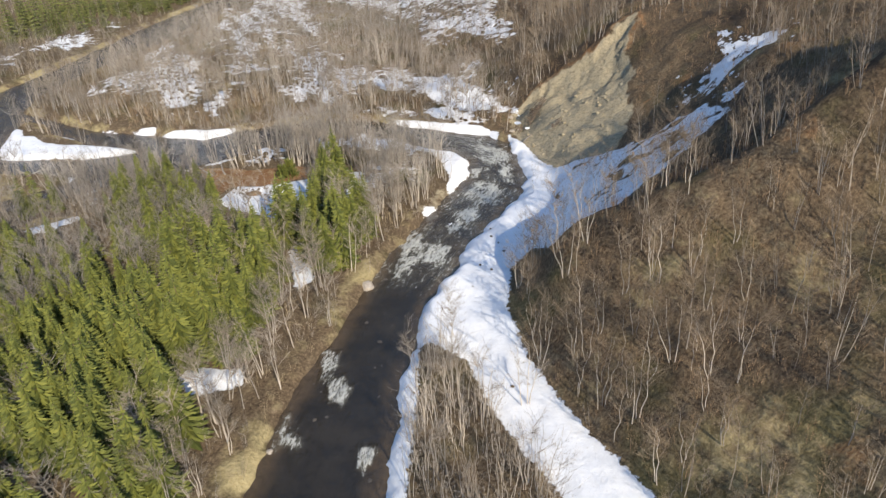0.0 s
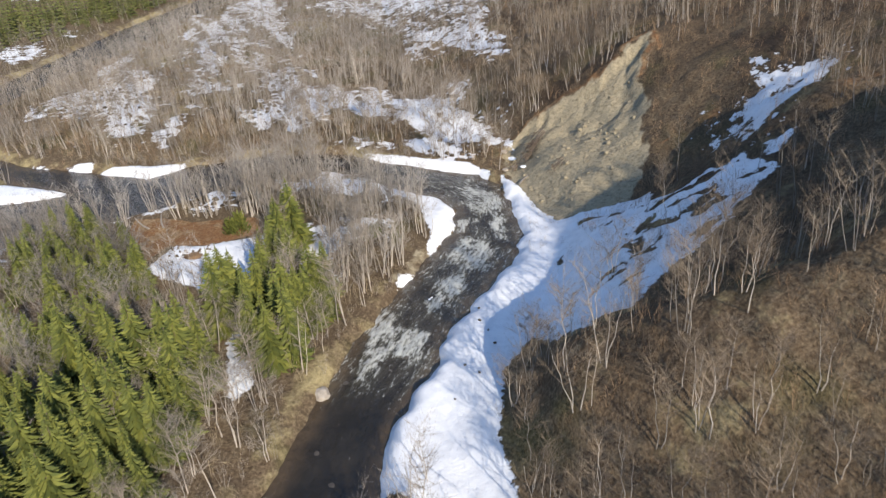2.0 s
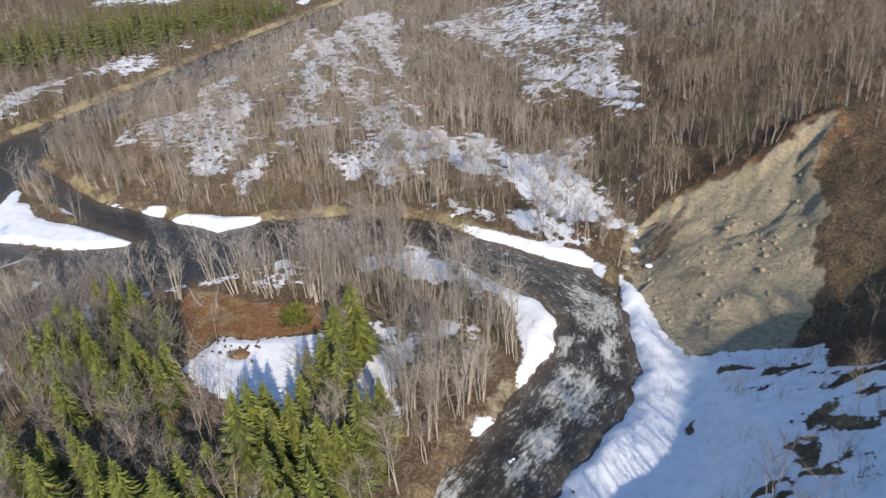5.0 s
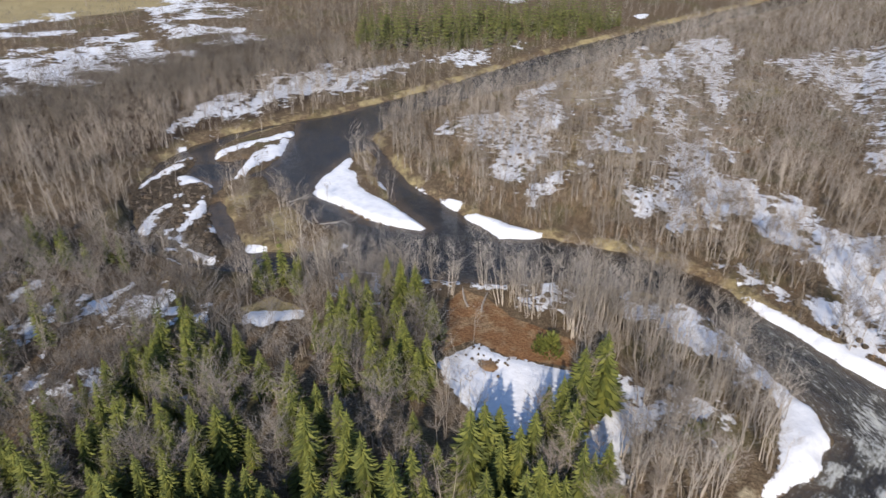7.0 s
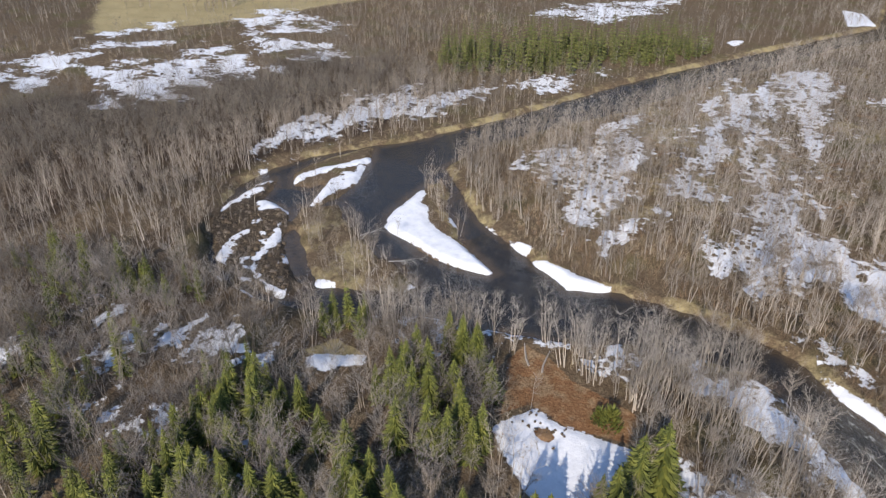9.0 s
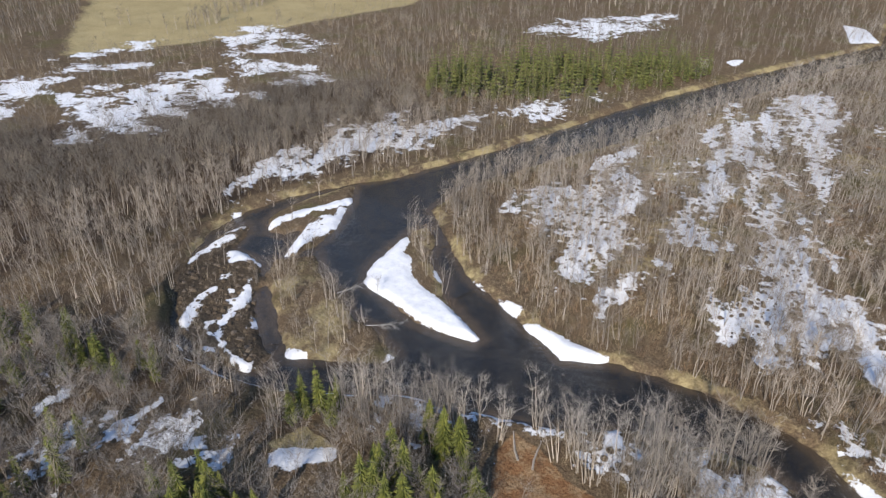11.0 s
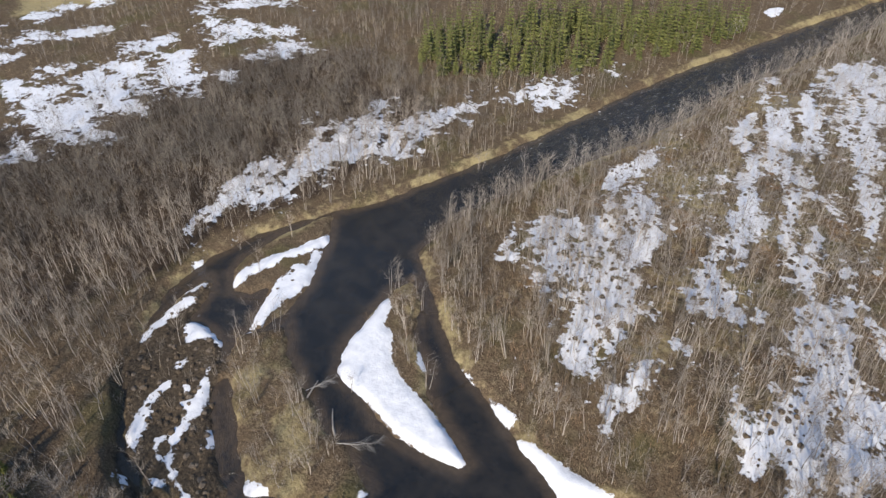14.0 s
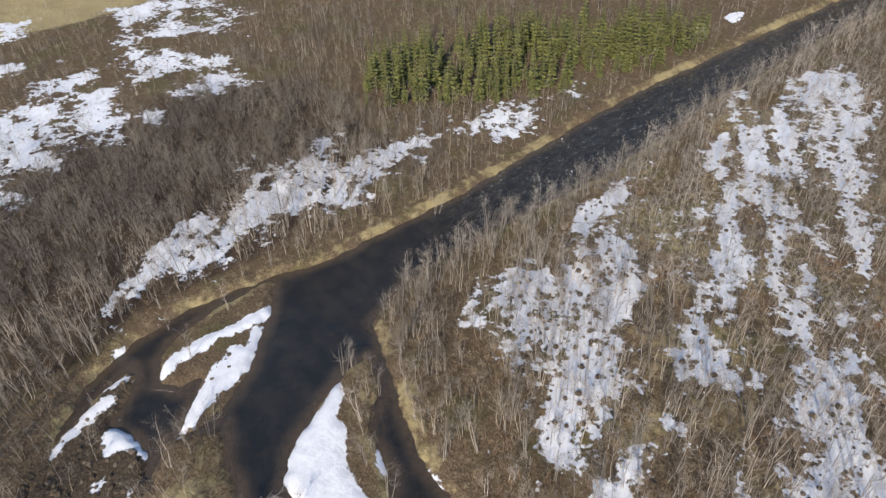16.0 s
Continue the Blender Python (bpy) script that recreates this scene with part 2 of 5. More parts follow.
HILL_FOOT = [(16, -200), (16, 30), (15.2, 36), (12.5, 40.7), (9.5, 48.5), (7.1, 52.6), (5.6, 60.2), (6.5, 69.5), (9.5, 77.8), (12.5, 88), (13.5, 98), (13.2, 108), (10, 118), (8.5, 134), (2, 150), (-8, 165), (-18, 200), (-25, 250), (-35, 330), (-40, 600)]


def smooth(a, b, v):
    u = np.clip((v - a) / (b - a), 0, 1)
    return u * u * (3 - 2 * u)


def inside(poly, x, y):
    """Signed distance to an outline, in metres, positive inside."""
    best, odd = np.full(x.shape, 1e9), np.zeros(x.shape, bool)
    for (x0, y0), (x1, y1) in zip(poly, poly[1:] + poly[:1]):
        ex, ey = x1 - x0, y1 - y0
        u = np.clip(((x - x0) * ex + (y - y0) * ey) / (ex * ex + ey * ey + 1e-9), 0, 1)
        best = np.minimum(best, np.hypot(x - x0 - u * ex, y - y0 - u * ey))
        if y0 != y1:
            odd ^= ((y0 > y) != (y1 > y)) & (x < ex * (y - y0) / ey + x0)
    return np.where(odd, best, -best)


def within(poly, x, y, margin=12.0):
    """As inside(), but only near the outline; far outside it is just -margin."""
    px, py = [q[0] for q in poly], [q[1] for q in poly]
    near = (x > min(px) - margin) & (x < max(px) + margin) & (y > min(py) - margin) & (y < max(py) + margin)
    d = np.full(x.shape, -margin)
    d[near] = inside(poly, x[near], y[near])
    return d


def lattice(ix, iy):
    """A fixed pseudo-random number for each whole-numbered cell."""
    v = np.sin(ix * 127.1 + iy * 311.7) * 43758.5453
    return v - np.floor(v)


def wave(x, y, size):
    """Smooth value noise, -1 to 1, with lumps of about that size."""
    u, v = x / size, y / size
    i, j = np.floor(u), np.floor(v)
    fu, fv = u - i, v - j
    fu, fv = fu * fu * (3 - 2 * fu), fv * fv * (3 - 2 * fv)
    a, b, c, d = lattice(i, j), lattice(i + 1, j), lattice(i, j + 1), lattice(i + 1, j + 1)
    return 2 * (a + (b - a) * fu + (c - a) * fv + (a - b - c + d) * fu * fv) - 1


def rough(x, y, size, n=3):
    return sum(wave(x + 17.3 * k, y - 9.1 * k, size / 2 ** k) / 2 ** k for k in range(n)) / 1.6


RIVER = RIVER_INNER + RIVER_FAR + RIVER_RIGHT


def shore(x, y):
    """Metres from the water's edge, positive on land."""
    wob = 0.5 * rough(x, y, 4.0) + 0.35 * rough(x + 50, y, 1.3, 2) + 0.8 * rough(x, y + 20, 2.8, 2) * smooth(-9, -6, x) * (1 - smooth(116, 122, y))
    land = -inside(RIVER, x, y)
    for poly in (ISLAND_BAR, ISLAND_GRASS, SPIT):
        land = np.maximum(land, within(poly, x, y, 30.0))
    shoal = np.minimum(within(GRAVEL, x, y, 30.0), 1.2) + 1.5 * rough(x * 0.8 - y * 0.6, 0.4 * (x * 0.6 + y * 0.8), 3.0, 2) + 1.2
    return np.maximum(land, shoal) + wob


def hill(x, y):
    """Metres uphill of the valley side's foot, and the height there."""
    fx = np.interp(y, [p[1] for p in HILL_FOOT], [p[0] for p in HILL_FOOT])
    d = (x - fx) * 0.95
    up = np.maximum(d, 0)
    slope = 0.74 - 0.40 * smooth(140, 175, y)
    z = 55 * (1 - np.exp(-slope * up / 55)) * smooth(-1, 6, d)
    # the gully, its axis running up from its mouth, and the ridge that ends in the sand slip
    ax, ay = x - 12, y - 96
    along, across = ax * 0.927 + ay * 0.375, -ax * 0.375 + ay * 0.927
    z = z - 4.8 * np.exp(-((across - 1) / 8.0) ** 2) * smooth(2, 16, along) * (1 - 0.9 * smooth(20, 38, along))
    z = z - 3.0 * np.exp(-((x - 25) / 8.0) ** 2 - ((y - 119) / 8.0) ** 2)
    z = z + 3.4 * np.exp(-((x - 31) / 9.0) ** 2 - ((y - 131) / 5.5) ** 2)
    # the spur that shades the gully
    away = np.hypot(np.maximum(np.maximum(14 - x, x - 62), 0), y - np.interp(x, [14, 22, 30, 45, 62], [63.5, 60.5, 59.5, 61.5, 66]))
    z = z + (5.4 + 5.4 * smooth(24, 46, x)) * np.exp(-(away / 6.0) ** 2)
    # a bump added to shade the slope right of the sand slip
    z = z + 3.0 * np.exp(-((x - 43) / 5.0) ** 2 - ((y - 96) / 4.0) ** 2)
    return d, z


def height(x, y, s=None):
    s = shore(x, y) if s is None else s
    d, zh = hill(x, y)
    base = 0.9 + 0.5 * rough(x, y, 22) + 0.22 * rough(x + 9, y, 5) + 0.9 * smooth(5, 20, s)
    base = base + 1.8 * (1 - smooth(-68, -52, x)) * (1 - smooth(80, 100, y))
    base = base + 1.5 * (1 - smooth(-200, -125, x)) + 2.0 * (1 - smooth(-150, -125, x)) * (1 - smooth(110, 150, y))
    for poly in (ISLAND_BAR, ISLAND_GRASS, SPIT, GRAVEL):
        base = np.where(within(poly, x, y) > -1.5, 0.55 + 0.15 * rough(x, y, 3), base)
    # added high ground, far out of view, keeps low sky from reflecting in the river
    base = base + 210 * smooth(430, 800, y) + 150 * (1 - smooth(-900, -480, x)) + 60 * (1 - smooth(-400, -100, y))
    z = base + zh + 0.5 * rough(x, y, 2.0) * smooth(2, 10, d)
    return -1.1 + (z + 1.1) * smooth(-1.6, 1.8, s)

# ---- the ground ----
# deep, closed snow, with a clean edge
GULLY_SIDE = [(8.6, 119.5), (11.5, 114.5), (14, 107), (15.9, 103.5), (18.7, 102.9), (22.2, 102.9), (26.1, 101.7), (27.7, 101.1), (25.9, 94.9), (28.3, 92.8), (31.8, 93.5), (33, 92.2), (35.4, 93.7), (34.9, 91), (35.6, 88.1), (36.4, 87), (35.1, 85), (33.3, 84.7), (31.9, 82.3), (30.4, 81.9), (29.1, 79.1), (27.6, 78.1), (24.8, 76.2), (21.8, 75.1), (19.4, 72.2), (17.8, 71.1), (14.7, 72.7), (15, 71), (10, 77.5)]
CHANNEL_SIDE = [(6.8, 72.5), (5.8, 62.3), (7.6, 54.1), (9.8, 48.7), (12.6, 42.7), (16.2, 36.4), (18, 28), (19, 10), (16, -14), (13, -16), (12.5, 5), (11, 28), (9, 36.7), (6.2, 42), (3.4, 47.9), (1.2, 54.8), (-1.4, 57), (-5.4, 58.6), (-5, 66), (-2, 72), (0.8, 80), (2.8, 84.2), (4.5, 89.1), (9, 95.6), (10.6, 101.5), (9.4, 108.2)]
GULLY_PATCHES = GULLY_SIDE + CHANNEL_SIDE
SNOW_CLOSED = [GULLY_PATCHES]
SNOW_CLOSED += [[(38.7, 105), (40.4, 107.7), (42.3, 107.9), (43.8, 108.2), (43.4, 106.6), (42.1, 104.8), (43.2, 104.1), (44.3, 103.5), (45.7, 104.3), (46.7, 104.5), (47.2, 102.5), (43.9, 99.3), (41.1, 96.7), (39.5, 97.6), (38, 96.2), (37.2, 95.8), (37.6, 98.4), (39.7, 102.7), (39, 103.4)], [(37.1, 92.7), (38.1, 92.1), (39.7, 92.4), (39.7, 91.8), (37.9, 90.1), (36.5, 89), (36.3, 89.9)], [(-101.5, 385.1), (-92.3, 385.8), (-80.7, 363.3), (-88.3, 354), (-93.1, 364.3)], [(-6.8, 60), (-4.2, 60), (-3.7, 50), (-3.9, 36), (-5, 16), (-6, -10), (-7, -10), (-6.6, 36), (-6.9, 50)], [(-16.1, 87.2), (-14.8, 86.8), (-14.2, 81.8), (-15.4, 81.4)], [(-30.4, 52.4), (-27.4, 53.6), (-22.2, 53.8), (-21.8, 51.2), (-26.5, 49.2), (-28.2, 50.2)], [(-23.3, 79), (-22, 81), (-18, 70.5), (-20, 68)]]
SNOW_CLOSED += [[(-66, 97.4), (-60.1, 101.4), (-53.8, 104.5), (-47, 107.9), (-47, 108.8), (-53.8, 105.6), (-60.1, 102.6), (-65.6, 98)]]
# floes on the shoal and the spit, the bar, and the shores
SNOW_CLOSED += [[(-114.2, 96.5), (-115.6, 99.2), (-116.1, 101.5), (-117.7, 103.9), (-117.3, 108.8), (-116.1, 108.4), (-115.2, 105.5), (-114.8, 102.4), (-113.8, 99.4), (-113.2, 96.8)], [(-119.2, 106.8), (-119.3, 111), (-117.8, 110.9), (-118.4, 107.2)], [(-111.6, 103.2), (-111.7, 104.7), (-111.3, 106.3), (-108.2, 106), (-105.8, 107.7), (-102.7, 105.5), (-104.5, 104.9), (-106.3, 104.9), (-107.5, 103.5), (-107.6, 101.8)]]
SNOW_CLOSED += [[(-101, 101.9), (-99.7, 102), (-97.6, 100.2), (-95, 98.4), (-93.9, 96.1), (-92.7, 93.7), (-91.3, 91.7), (-89.3, 90.2), (-87.2, 89.7), (-83.8, 89.7), (-81, 90), (-79.6, 90.5), (-79.1, 88.7), (-81.8, 88.5), (-85, 88.7), (-87.4, 88.8), (-90.4, 89.9), (-92.9, 91.5), (-94.7, 93.8), (-95.6, 95.7), (-97.7, 95.7), (-97.3, 97.8), (-99.8, 100.2)], [(-97.5, 87.4), (-99.2, 88.8), (-101.1, 91.5), (-102.5, 93.7), (-103, 96.6), (-101.8, 96.5), (-101, 93.8), (-99, 92), (-96.5, 89.3), (-94.5, 87.4), (-95.5, 86.9)], [(-94.6, 90.1), (-94.1, 91), (-92.3, 90), (-90.4, 89.4), (-91.2, 88.5), (-93.1, 89.1)], [(-89.7, 87.2), (-88.7, 87.7), (-87, 88.2), (-87.2, 87), (-88.8, 86.6)]]
SNOW_CLOSED += [[(-80.2, 95.6), (-79.5, 96.2), (-77.4, 97.2), (-75.3, 96.8), (-75.3, 95.8), (-77.7, 94.6), (-79.2, 94.3)], [(-90.7, 96), (-90.6, 96.8), (-88.3, 95.9), (-87.8, 94.8)], [(-89.6, 94.1), (-88.4, 94.7), (-88.3, 93.6)], [(-100.3, 97.5), (-99.8, 98.8), (-98.3, 97.5), (-98.9, 96.8)], [(-105.6, 98.6), (-104.9, 100.1), (-103.6, 99.1), (-104.3, 98.1)], [(-68.8, 106), (-67.1, 106.2), (-67.5, 103.3), (-68.1, 104.3)], [(-93.9, 84.1), (-91.9, 84.7), (-89.5, 84.6), (-86.9, 84.3), (-83.4, 84.9), (-79.7, 86.3), (-75.8, 88.4), (-72, 91.8), (-69.5, 93.6), (-64.9, 98), (-65.2, 96.8), (-71, 91), (-76.3, 86.4), (-81.1, 84.1), (-84, 83.9), (-85.9, 83.2), (-88.4, 83.6)]]
SNOW_CLOSED += [[(-116.5, 113.8), (-117.4, 118.6), (-116.5, 123.9), (-115.3, 129.3), (-114.7, 135.6), (-112.9, 135), (-112, 130.7), (-113.1, 127.8), (-114.2, 123.6), (-114.2, 120.1), (-114.7, 117), (-113.7, 113.6)], [(-112.3, 129.7), (-111.8, 130.9), (-109.4, 128.3), (-106.5, 125.2), (-105.3, 121.3), (-104.5, 117.3), (-103.6, 114), (-102.8, 109.9), (-105, 110.3), (-107.6, 113.2), (-108.5, 117.1), (-109.9, 118.8), (-110.5, 121.2), (-111.7, 124.4), (-109.9, 126.1)]]
SNOW_CLOSED += [[(-94.4, 131.6), (-91.1, 129.8), (-88.9, 126.4), (-86.6, 126.2), (-82.7, 122.6), (-78.7, 121.2), (-73.9, 120.8), (-70.4, 120.3), (-66, 119.4), (-61.9, 118.2), (-61.7, 116.7), (-63.4, 115.8), (-67.1, 115.1), (-71.8, 114.2), (-79, 115), (-84, 114.3), (-87.3, 114.8), (-90.6, 118.7), (-91.5, 122.1), (-92, 126)], [(-83.4, 129), (-81.1, 127.9), (-77.2, 125.5), (-77, 124.1), (-79.5, 125)], [(-74, 122.2), (-72.6, 122.1), (-70.2, 121.2), (-71.3, 121.1)], [(-74.4, 128.9), (-72.4, 129), (-69, 127.7), (-71.3, 128)], [(-67.7, 127.5), (-64.6, 127.9), (-61.4, 127.7), (-61.7, 125.9), (-66, 126.5)], [(-60.3, 125.5), (-57.8, 126.1), (-52.5, 126.6), (-45.6, 127.8), (-45.6, 125.6), (-50.3, 122.3), (-54.4, 123.3), (-58.1, 124.2)]]
SNOW_CLOSED += [[(-109.7, 294.6), (-105.5, 300.4), (-103.8, 294.3), (-105.5, 289)], [(-7.3, 115.6), (-4.5, 114.4), (-1.1, 112.2), (1.5, 108), (2.1, 105.5), (1.1, 102), (-0.1, 99.4), (-1.6, 95.8), (-2.1, 97.2), (-1.7, 101), (-2.9, 104.7), (-3.8, 108.8), (-5.8, 111.9)], [(-5.5, 90.6), (-3.3, 91.7), (-3.2, 89.8), (-4.7, 87.2), (-5.4, 88.3)], [(-14.8, 129.7), (-10.3, 128.7), (-5.1, 126.7), (-0.2, 124.8), (3.6, 124.2), (7.2, 120.7), (6.7, 118.6), (3.1, 120), (0, 122), (-4.7, 123.8), (-9.9, 126.4)], [(2.2, 119.8), (3.9, 120.2), (5.5, 117.7), (5.2, 116.7), (2.8, 117.5)]]
SNOW_CLOSED += [[(-37.3, 91.2), (-36.8, 94.2), (-35.8, 97.3), (-32.2, 97.2), (-29, 98.4), (-26.3, 99.1), (-24.1, 100.2), (-23.1, 97.7), (-22.8, 94.1), (-21.8, 89.9), (-22.7, 87.7), (-24.5, 87.3), (-26.5, 86.5), (-29.1, 87), (-32.5, 88.4), (-34.9, 89.4)], [(-62.1, 81.8), (-62.3, 83.8), (-60.5, 86.2), (-58.3, 89.3), (-56.8, 87.3), (-58.5, 84.7), (-58.6, 82.6), (-59.7, 82.1), (-60.4, 81.1)], [(-18.9, 96.6), (-15.2, 100.5), (-14, 103.3), (-13.7, 98.1), (-14.9, 95.3), (-15.2, 93), (-15.4, 88.8), (-16.7, 89.8), (-18, 93.9)]]
# thin, broken snow: how broken it is and the outline
MEADOW_SNOW = []
MEADOW_SNOW += [(2.5, [(-221.8, 109.6), (-218.1, 113.8), (-224.4, 117.4), (-220, 127.3), (-212.4, 128.9), (-212.4, 135.5), (-221, 136.8), (-223.1, 145.7), (-224.8, 155), (-216.5, 155.4), (-209.4, 151), (-204.3, 153.5), (-197.6, 151.7), (-187.9, 154.6), (-183.3, 156.9), (-182.2, 151.3), (-179.5, 145.1), (-178.6, 138.7), (-182.6, 134.8), (-177.6, 131), (-182, 123.5), (-174.3, 119), (-172.7, 112.1), (-174.5, 106.9), (-180.8, 106.8), (-176.6, 104.7), (-177.3, 96.6)]), (2.5, [(-226.9, 167), (-221.8, 177.8), (-211.6, 177.6), (-203.7, 182.5), (-198.2, 181.8), (-198.2, 176.9), (-204, 171), (-206.8, 165.3), (-200.4, 157.4), (-207.5, 158.6), (-214.5, 163.2), (-221.7, 162.5)])]
MEADOW_SNOW += [(2.5, [(-194, 161.5), (-195.9, 169.9), (-190.7, 179.7), (-182.9, 180), (-179.3, 175.6), (-186.3, 171.1), (-189.7, 167.8), (-188, 161.5)]), (2.5, [(-249.7, 119.2), (-251.6, 127.5), (-246.2, 140), (-240.4, 149.7), (-234.8, 149), (-236.9, 138.2), (-240.2, 126.8), (-241.4, 118.3)]), (2.5, [(-262.7, 183), (-273.2, 203.4), (-256.1, 210.3), (-219.7, 205.4), (-210.6, 194.6), (-224.5, 182.3), (-230.8, 171.8)]), (2.5, [(-263.8, 122.9), (-277, 146.7), (-275.2, 163), (-262.4, 156), (-261.2, 129.7)])]
MEADOW_SNOW += [(2.5, [(-240, 92), (-250, 108), (-236, 116), (-222, 108), (-203, 89), (-215, 84)])]
SNOW_BROKEN = MEADOW_SNOW[:]
SNOW_BROKEN += [(4.5, [(-25, 293), (-4.5, 299), (9, 224.6), (10.2, 175.4), (5, 172.6), (-4.1, 192.3), (-15.8, 212.7), (-36, 236), (-50, 262)]), (4, [(-57.6, 100.6), (-54, 105.5), (-48.4, 108.7), (-45.5, 107.4), (-51.4, 103.1)]), (4, [(-184.5, 275.7), (-186.3, 304), (-161.5, 349.6), (-153.5, 335.5), (-156.8, 286.3)]), (4, [(39.5, 108), (43.6, 108.8), (47.5, 106), (43.8, 101.8), (38.6, 99.2)])]
SNOW_BROKEN += [(2, [(-89.6, 157.5), (-90.1, 161.9), (-88.6, 168.5), (-85.3, 168.5), (-83.6, 172.4), (-83.9, 178.1), (-85.6, 185.3), (-88.5, 192.5), (-89.1, 199.8), (-85.4, 196.1), (-80.3, 190.3), (-77.6, 184.1), (-73.6, 180.8), (-71.2, 181.7), (-69.4, 179.8), (-67.3, 172.8), (-64.5, 169.2), (-65.5, 163.9), (-70.7, 156.8), (-76.5, 149.2), (-78.8, 149), (-84, 150.5), (-88.7, 152.7)]), (2, [(-77.4, 150.2), (-66.3, 165), (-61.2, 159), (-59.4, 151.7), (-60.8, 148.6), (-58.2, 143.5), (-55, 140.7), (-53.1, 139.5), (-53.1, 137.2), (-54.8, 137.7), (-56.2, 139.8), (-59.6, 140.6), (-62.7, 140.7), (-65.1, 143.7), (-69.2, 142), (-72, 142.8), (-72.8, 146.2)]), (2, [(-54.5, 144.1), (-54.2, 146.8), (-53, 145.3), (-53.6, 143.3)])]
SNOW_BROKEN += [(2, [(-53, 141.1), (-52.3, 143.5), (-51.3, 141.4)]), (2, [(-69.7, 192.4), (-67.4, 195.8), (-69.1, 201.2), (-70.6, 208.6), (-75.5, 213.2), (-79.7, 221), (-80.5, 227.6), (-84.3, 242.1), (-84.5, 251.7), (-80.9, 250.1), (-73.8, 236.1), (-69.4, 222.5), (-64.6, 211.2), (-61.5, 199.8), (-59.5, 189.2), (-58.6, 181.5), (-55.7, 174.1), (-51.5, 168.2), (-48.5, 160.8), (-50.9, 160), (-54, 162), (-57.7, 166), (-60.7, 171.9), (-59.8, 175.9), (-59.7, 180.5), (-63.8, 184.9), (-66.3, 190.5)]), (2, [(-53.4, 154.2), (-49.7, 156.2), (-46.8, 155.4), (-48.7, 152.9), (-50.9, 151.6)])]
SNOW_BROKEN += [(2, [(-73.8, 236.1), (-78.3, 252.1), (-81, 265), (-76, 273.7), (-70, 283), (-60.4, 256.2), (-63, 250.5), (-69, 252.5), (-71.6, 246.1), (-67, 235.4), (-62.2, 225.9), (-62, 217), (-58.7, 210.8), (-54.7, 204.3), (-51.7, 197.6), (-47.3, 193.2), (-42.5, 193.2), (-40.6, 187), (-40.8, 182.9), (-46.5, 177.3), (-49.7, 182.1), (-54.5, 187.9), (-57.3, 187), (-60.6, 195.7), (-62.7, 207.1), (-67.9, 220.6)])]
SNOW_BROKEN += [(2, [(-41.3, 184.3), (-37.1, 176), (-33.9, 167.8), (-31.1, 164.9), (-27.8, 165.6), (-22.3, 150.5), (-25.5, 147.3), (-30.8, 142.1), (-32.5, 144.8), (-34.3, 141.9), (-37, 142.1), (-37.3, 144.5), (-39, 146.2), (-38.7, 148.6), (-36.6, 152.2), (-37.8, 156.4), (-35.9, 161.2), (-35.1, 165), (-38.3, 164.9), (-41.4, 168.1), (-44.2, 172.4), (-46.5, 179.3)]), (2, [(-65.8, 248.1), (-59.9, 254.6), (-41.3, 203.3), (-44.6, 204.8), (-50.2, 213.8), (-59.5, 229.2)]), (1.9, [(-22.3, 159.3), (-18.8, 163), (-15.1, 160.9), (-8.2, 155.5), (-1.3, 155.1), (2.1, 153.9), (1.9, 150.9), (4.8, 146.3), (6.7, 140.5), (8, 135.6), (8.5, 131.8), (4.4, 135.3), (0.4, 135.4), (-3.4, 139), (-7.3, 142.3), (-12.6, 146.1), (-17.5, 146.3), (-20.8, 150.4)])]
SNOW_BROKEN += [(1.9, [(-30.6, 157.5), (-26.3, 166.6), (-22.3, 160.3), (-21.6, 152.4), (-28.1, 148.5)]), (2, [(-20.2, 135.5), (-15.3, 136.3), (-9.7, 135), (-3.6, 133.4), (-2.1, 130.9), (3, 127.3), (1.6, 124.8), (-2.9, 127.7), (-8.9, 129.9), (-14.4, 131.9)]), (2.2, [(-11.1, 196.7), (-10.4, 213.7), (-6.4, 213.8), (0.3, 207.4), (7.7, 201.6), (10.6, 174.1), (9.1, 161.3), (4.3, 169.4), (-1.3, 178.9), (-7.4, 185)])]
SNOW_BROKEN += [(2.2, [(-129.1, 112.7), (-133.6, 116.9), (-135.4, 122.2), (-138.5, 126.5), (-141.2, 132), (-141.9, 139.2), (-143.1, 147.2), (-148.1, 153.7), (-147.3, 156.3), (-141.6, 153.7), (-143.9, 160.2), (-143.5, 166.6), (-147, 172.9), (-144.9, 178.4), (-140.1, 176.1), (-136.9, 169.7), (-134.3, 178.1), (-132.4, 183.8), (-130.9, 191.9), (-130, 197.1), (-124.7, 195.4), (-125.8, 186.7), (-126, 177.5), (-126.1, 172.3), (-125.2, 166.3), (-125.2, 159.7), (-127.9, 154.1), (-132, 149.7), (-129.7, 146.4), (-130.9, 143), (-133.2, 139), (-129.9, 131.4), (-132.2, 127.7), (-132, 122.6), (-129.5, 119.3), (-127.8, 116.5), (-126.8, 112.7)])]
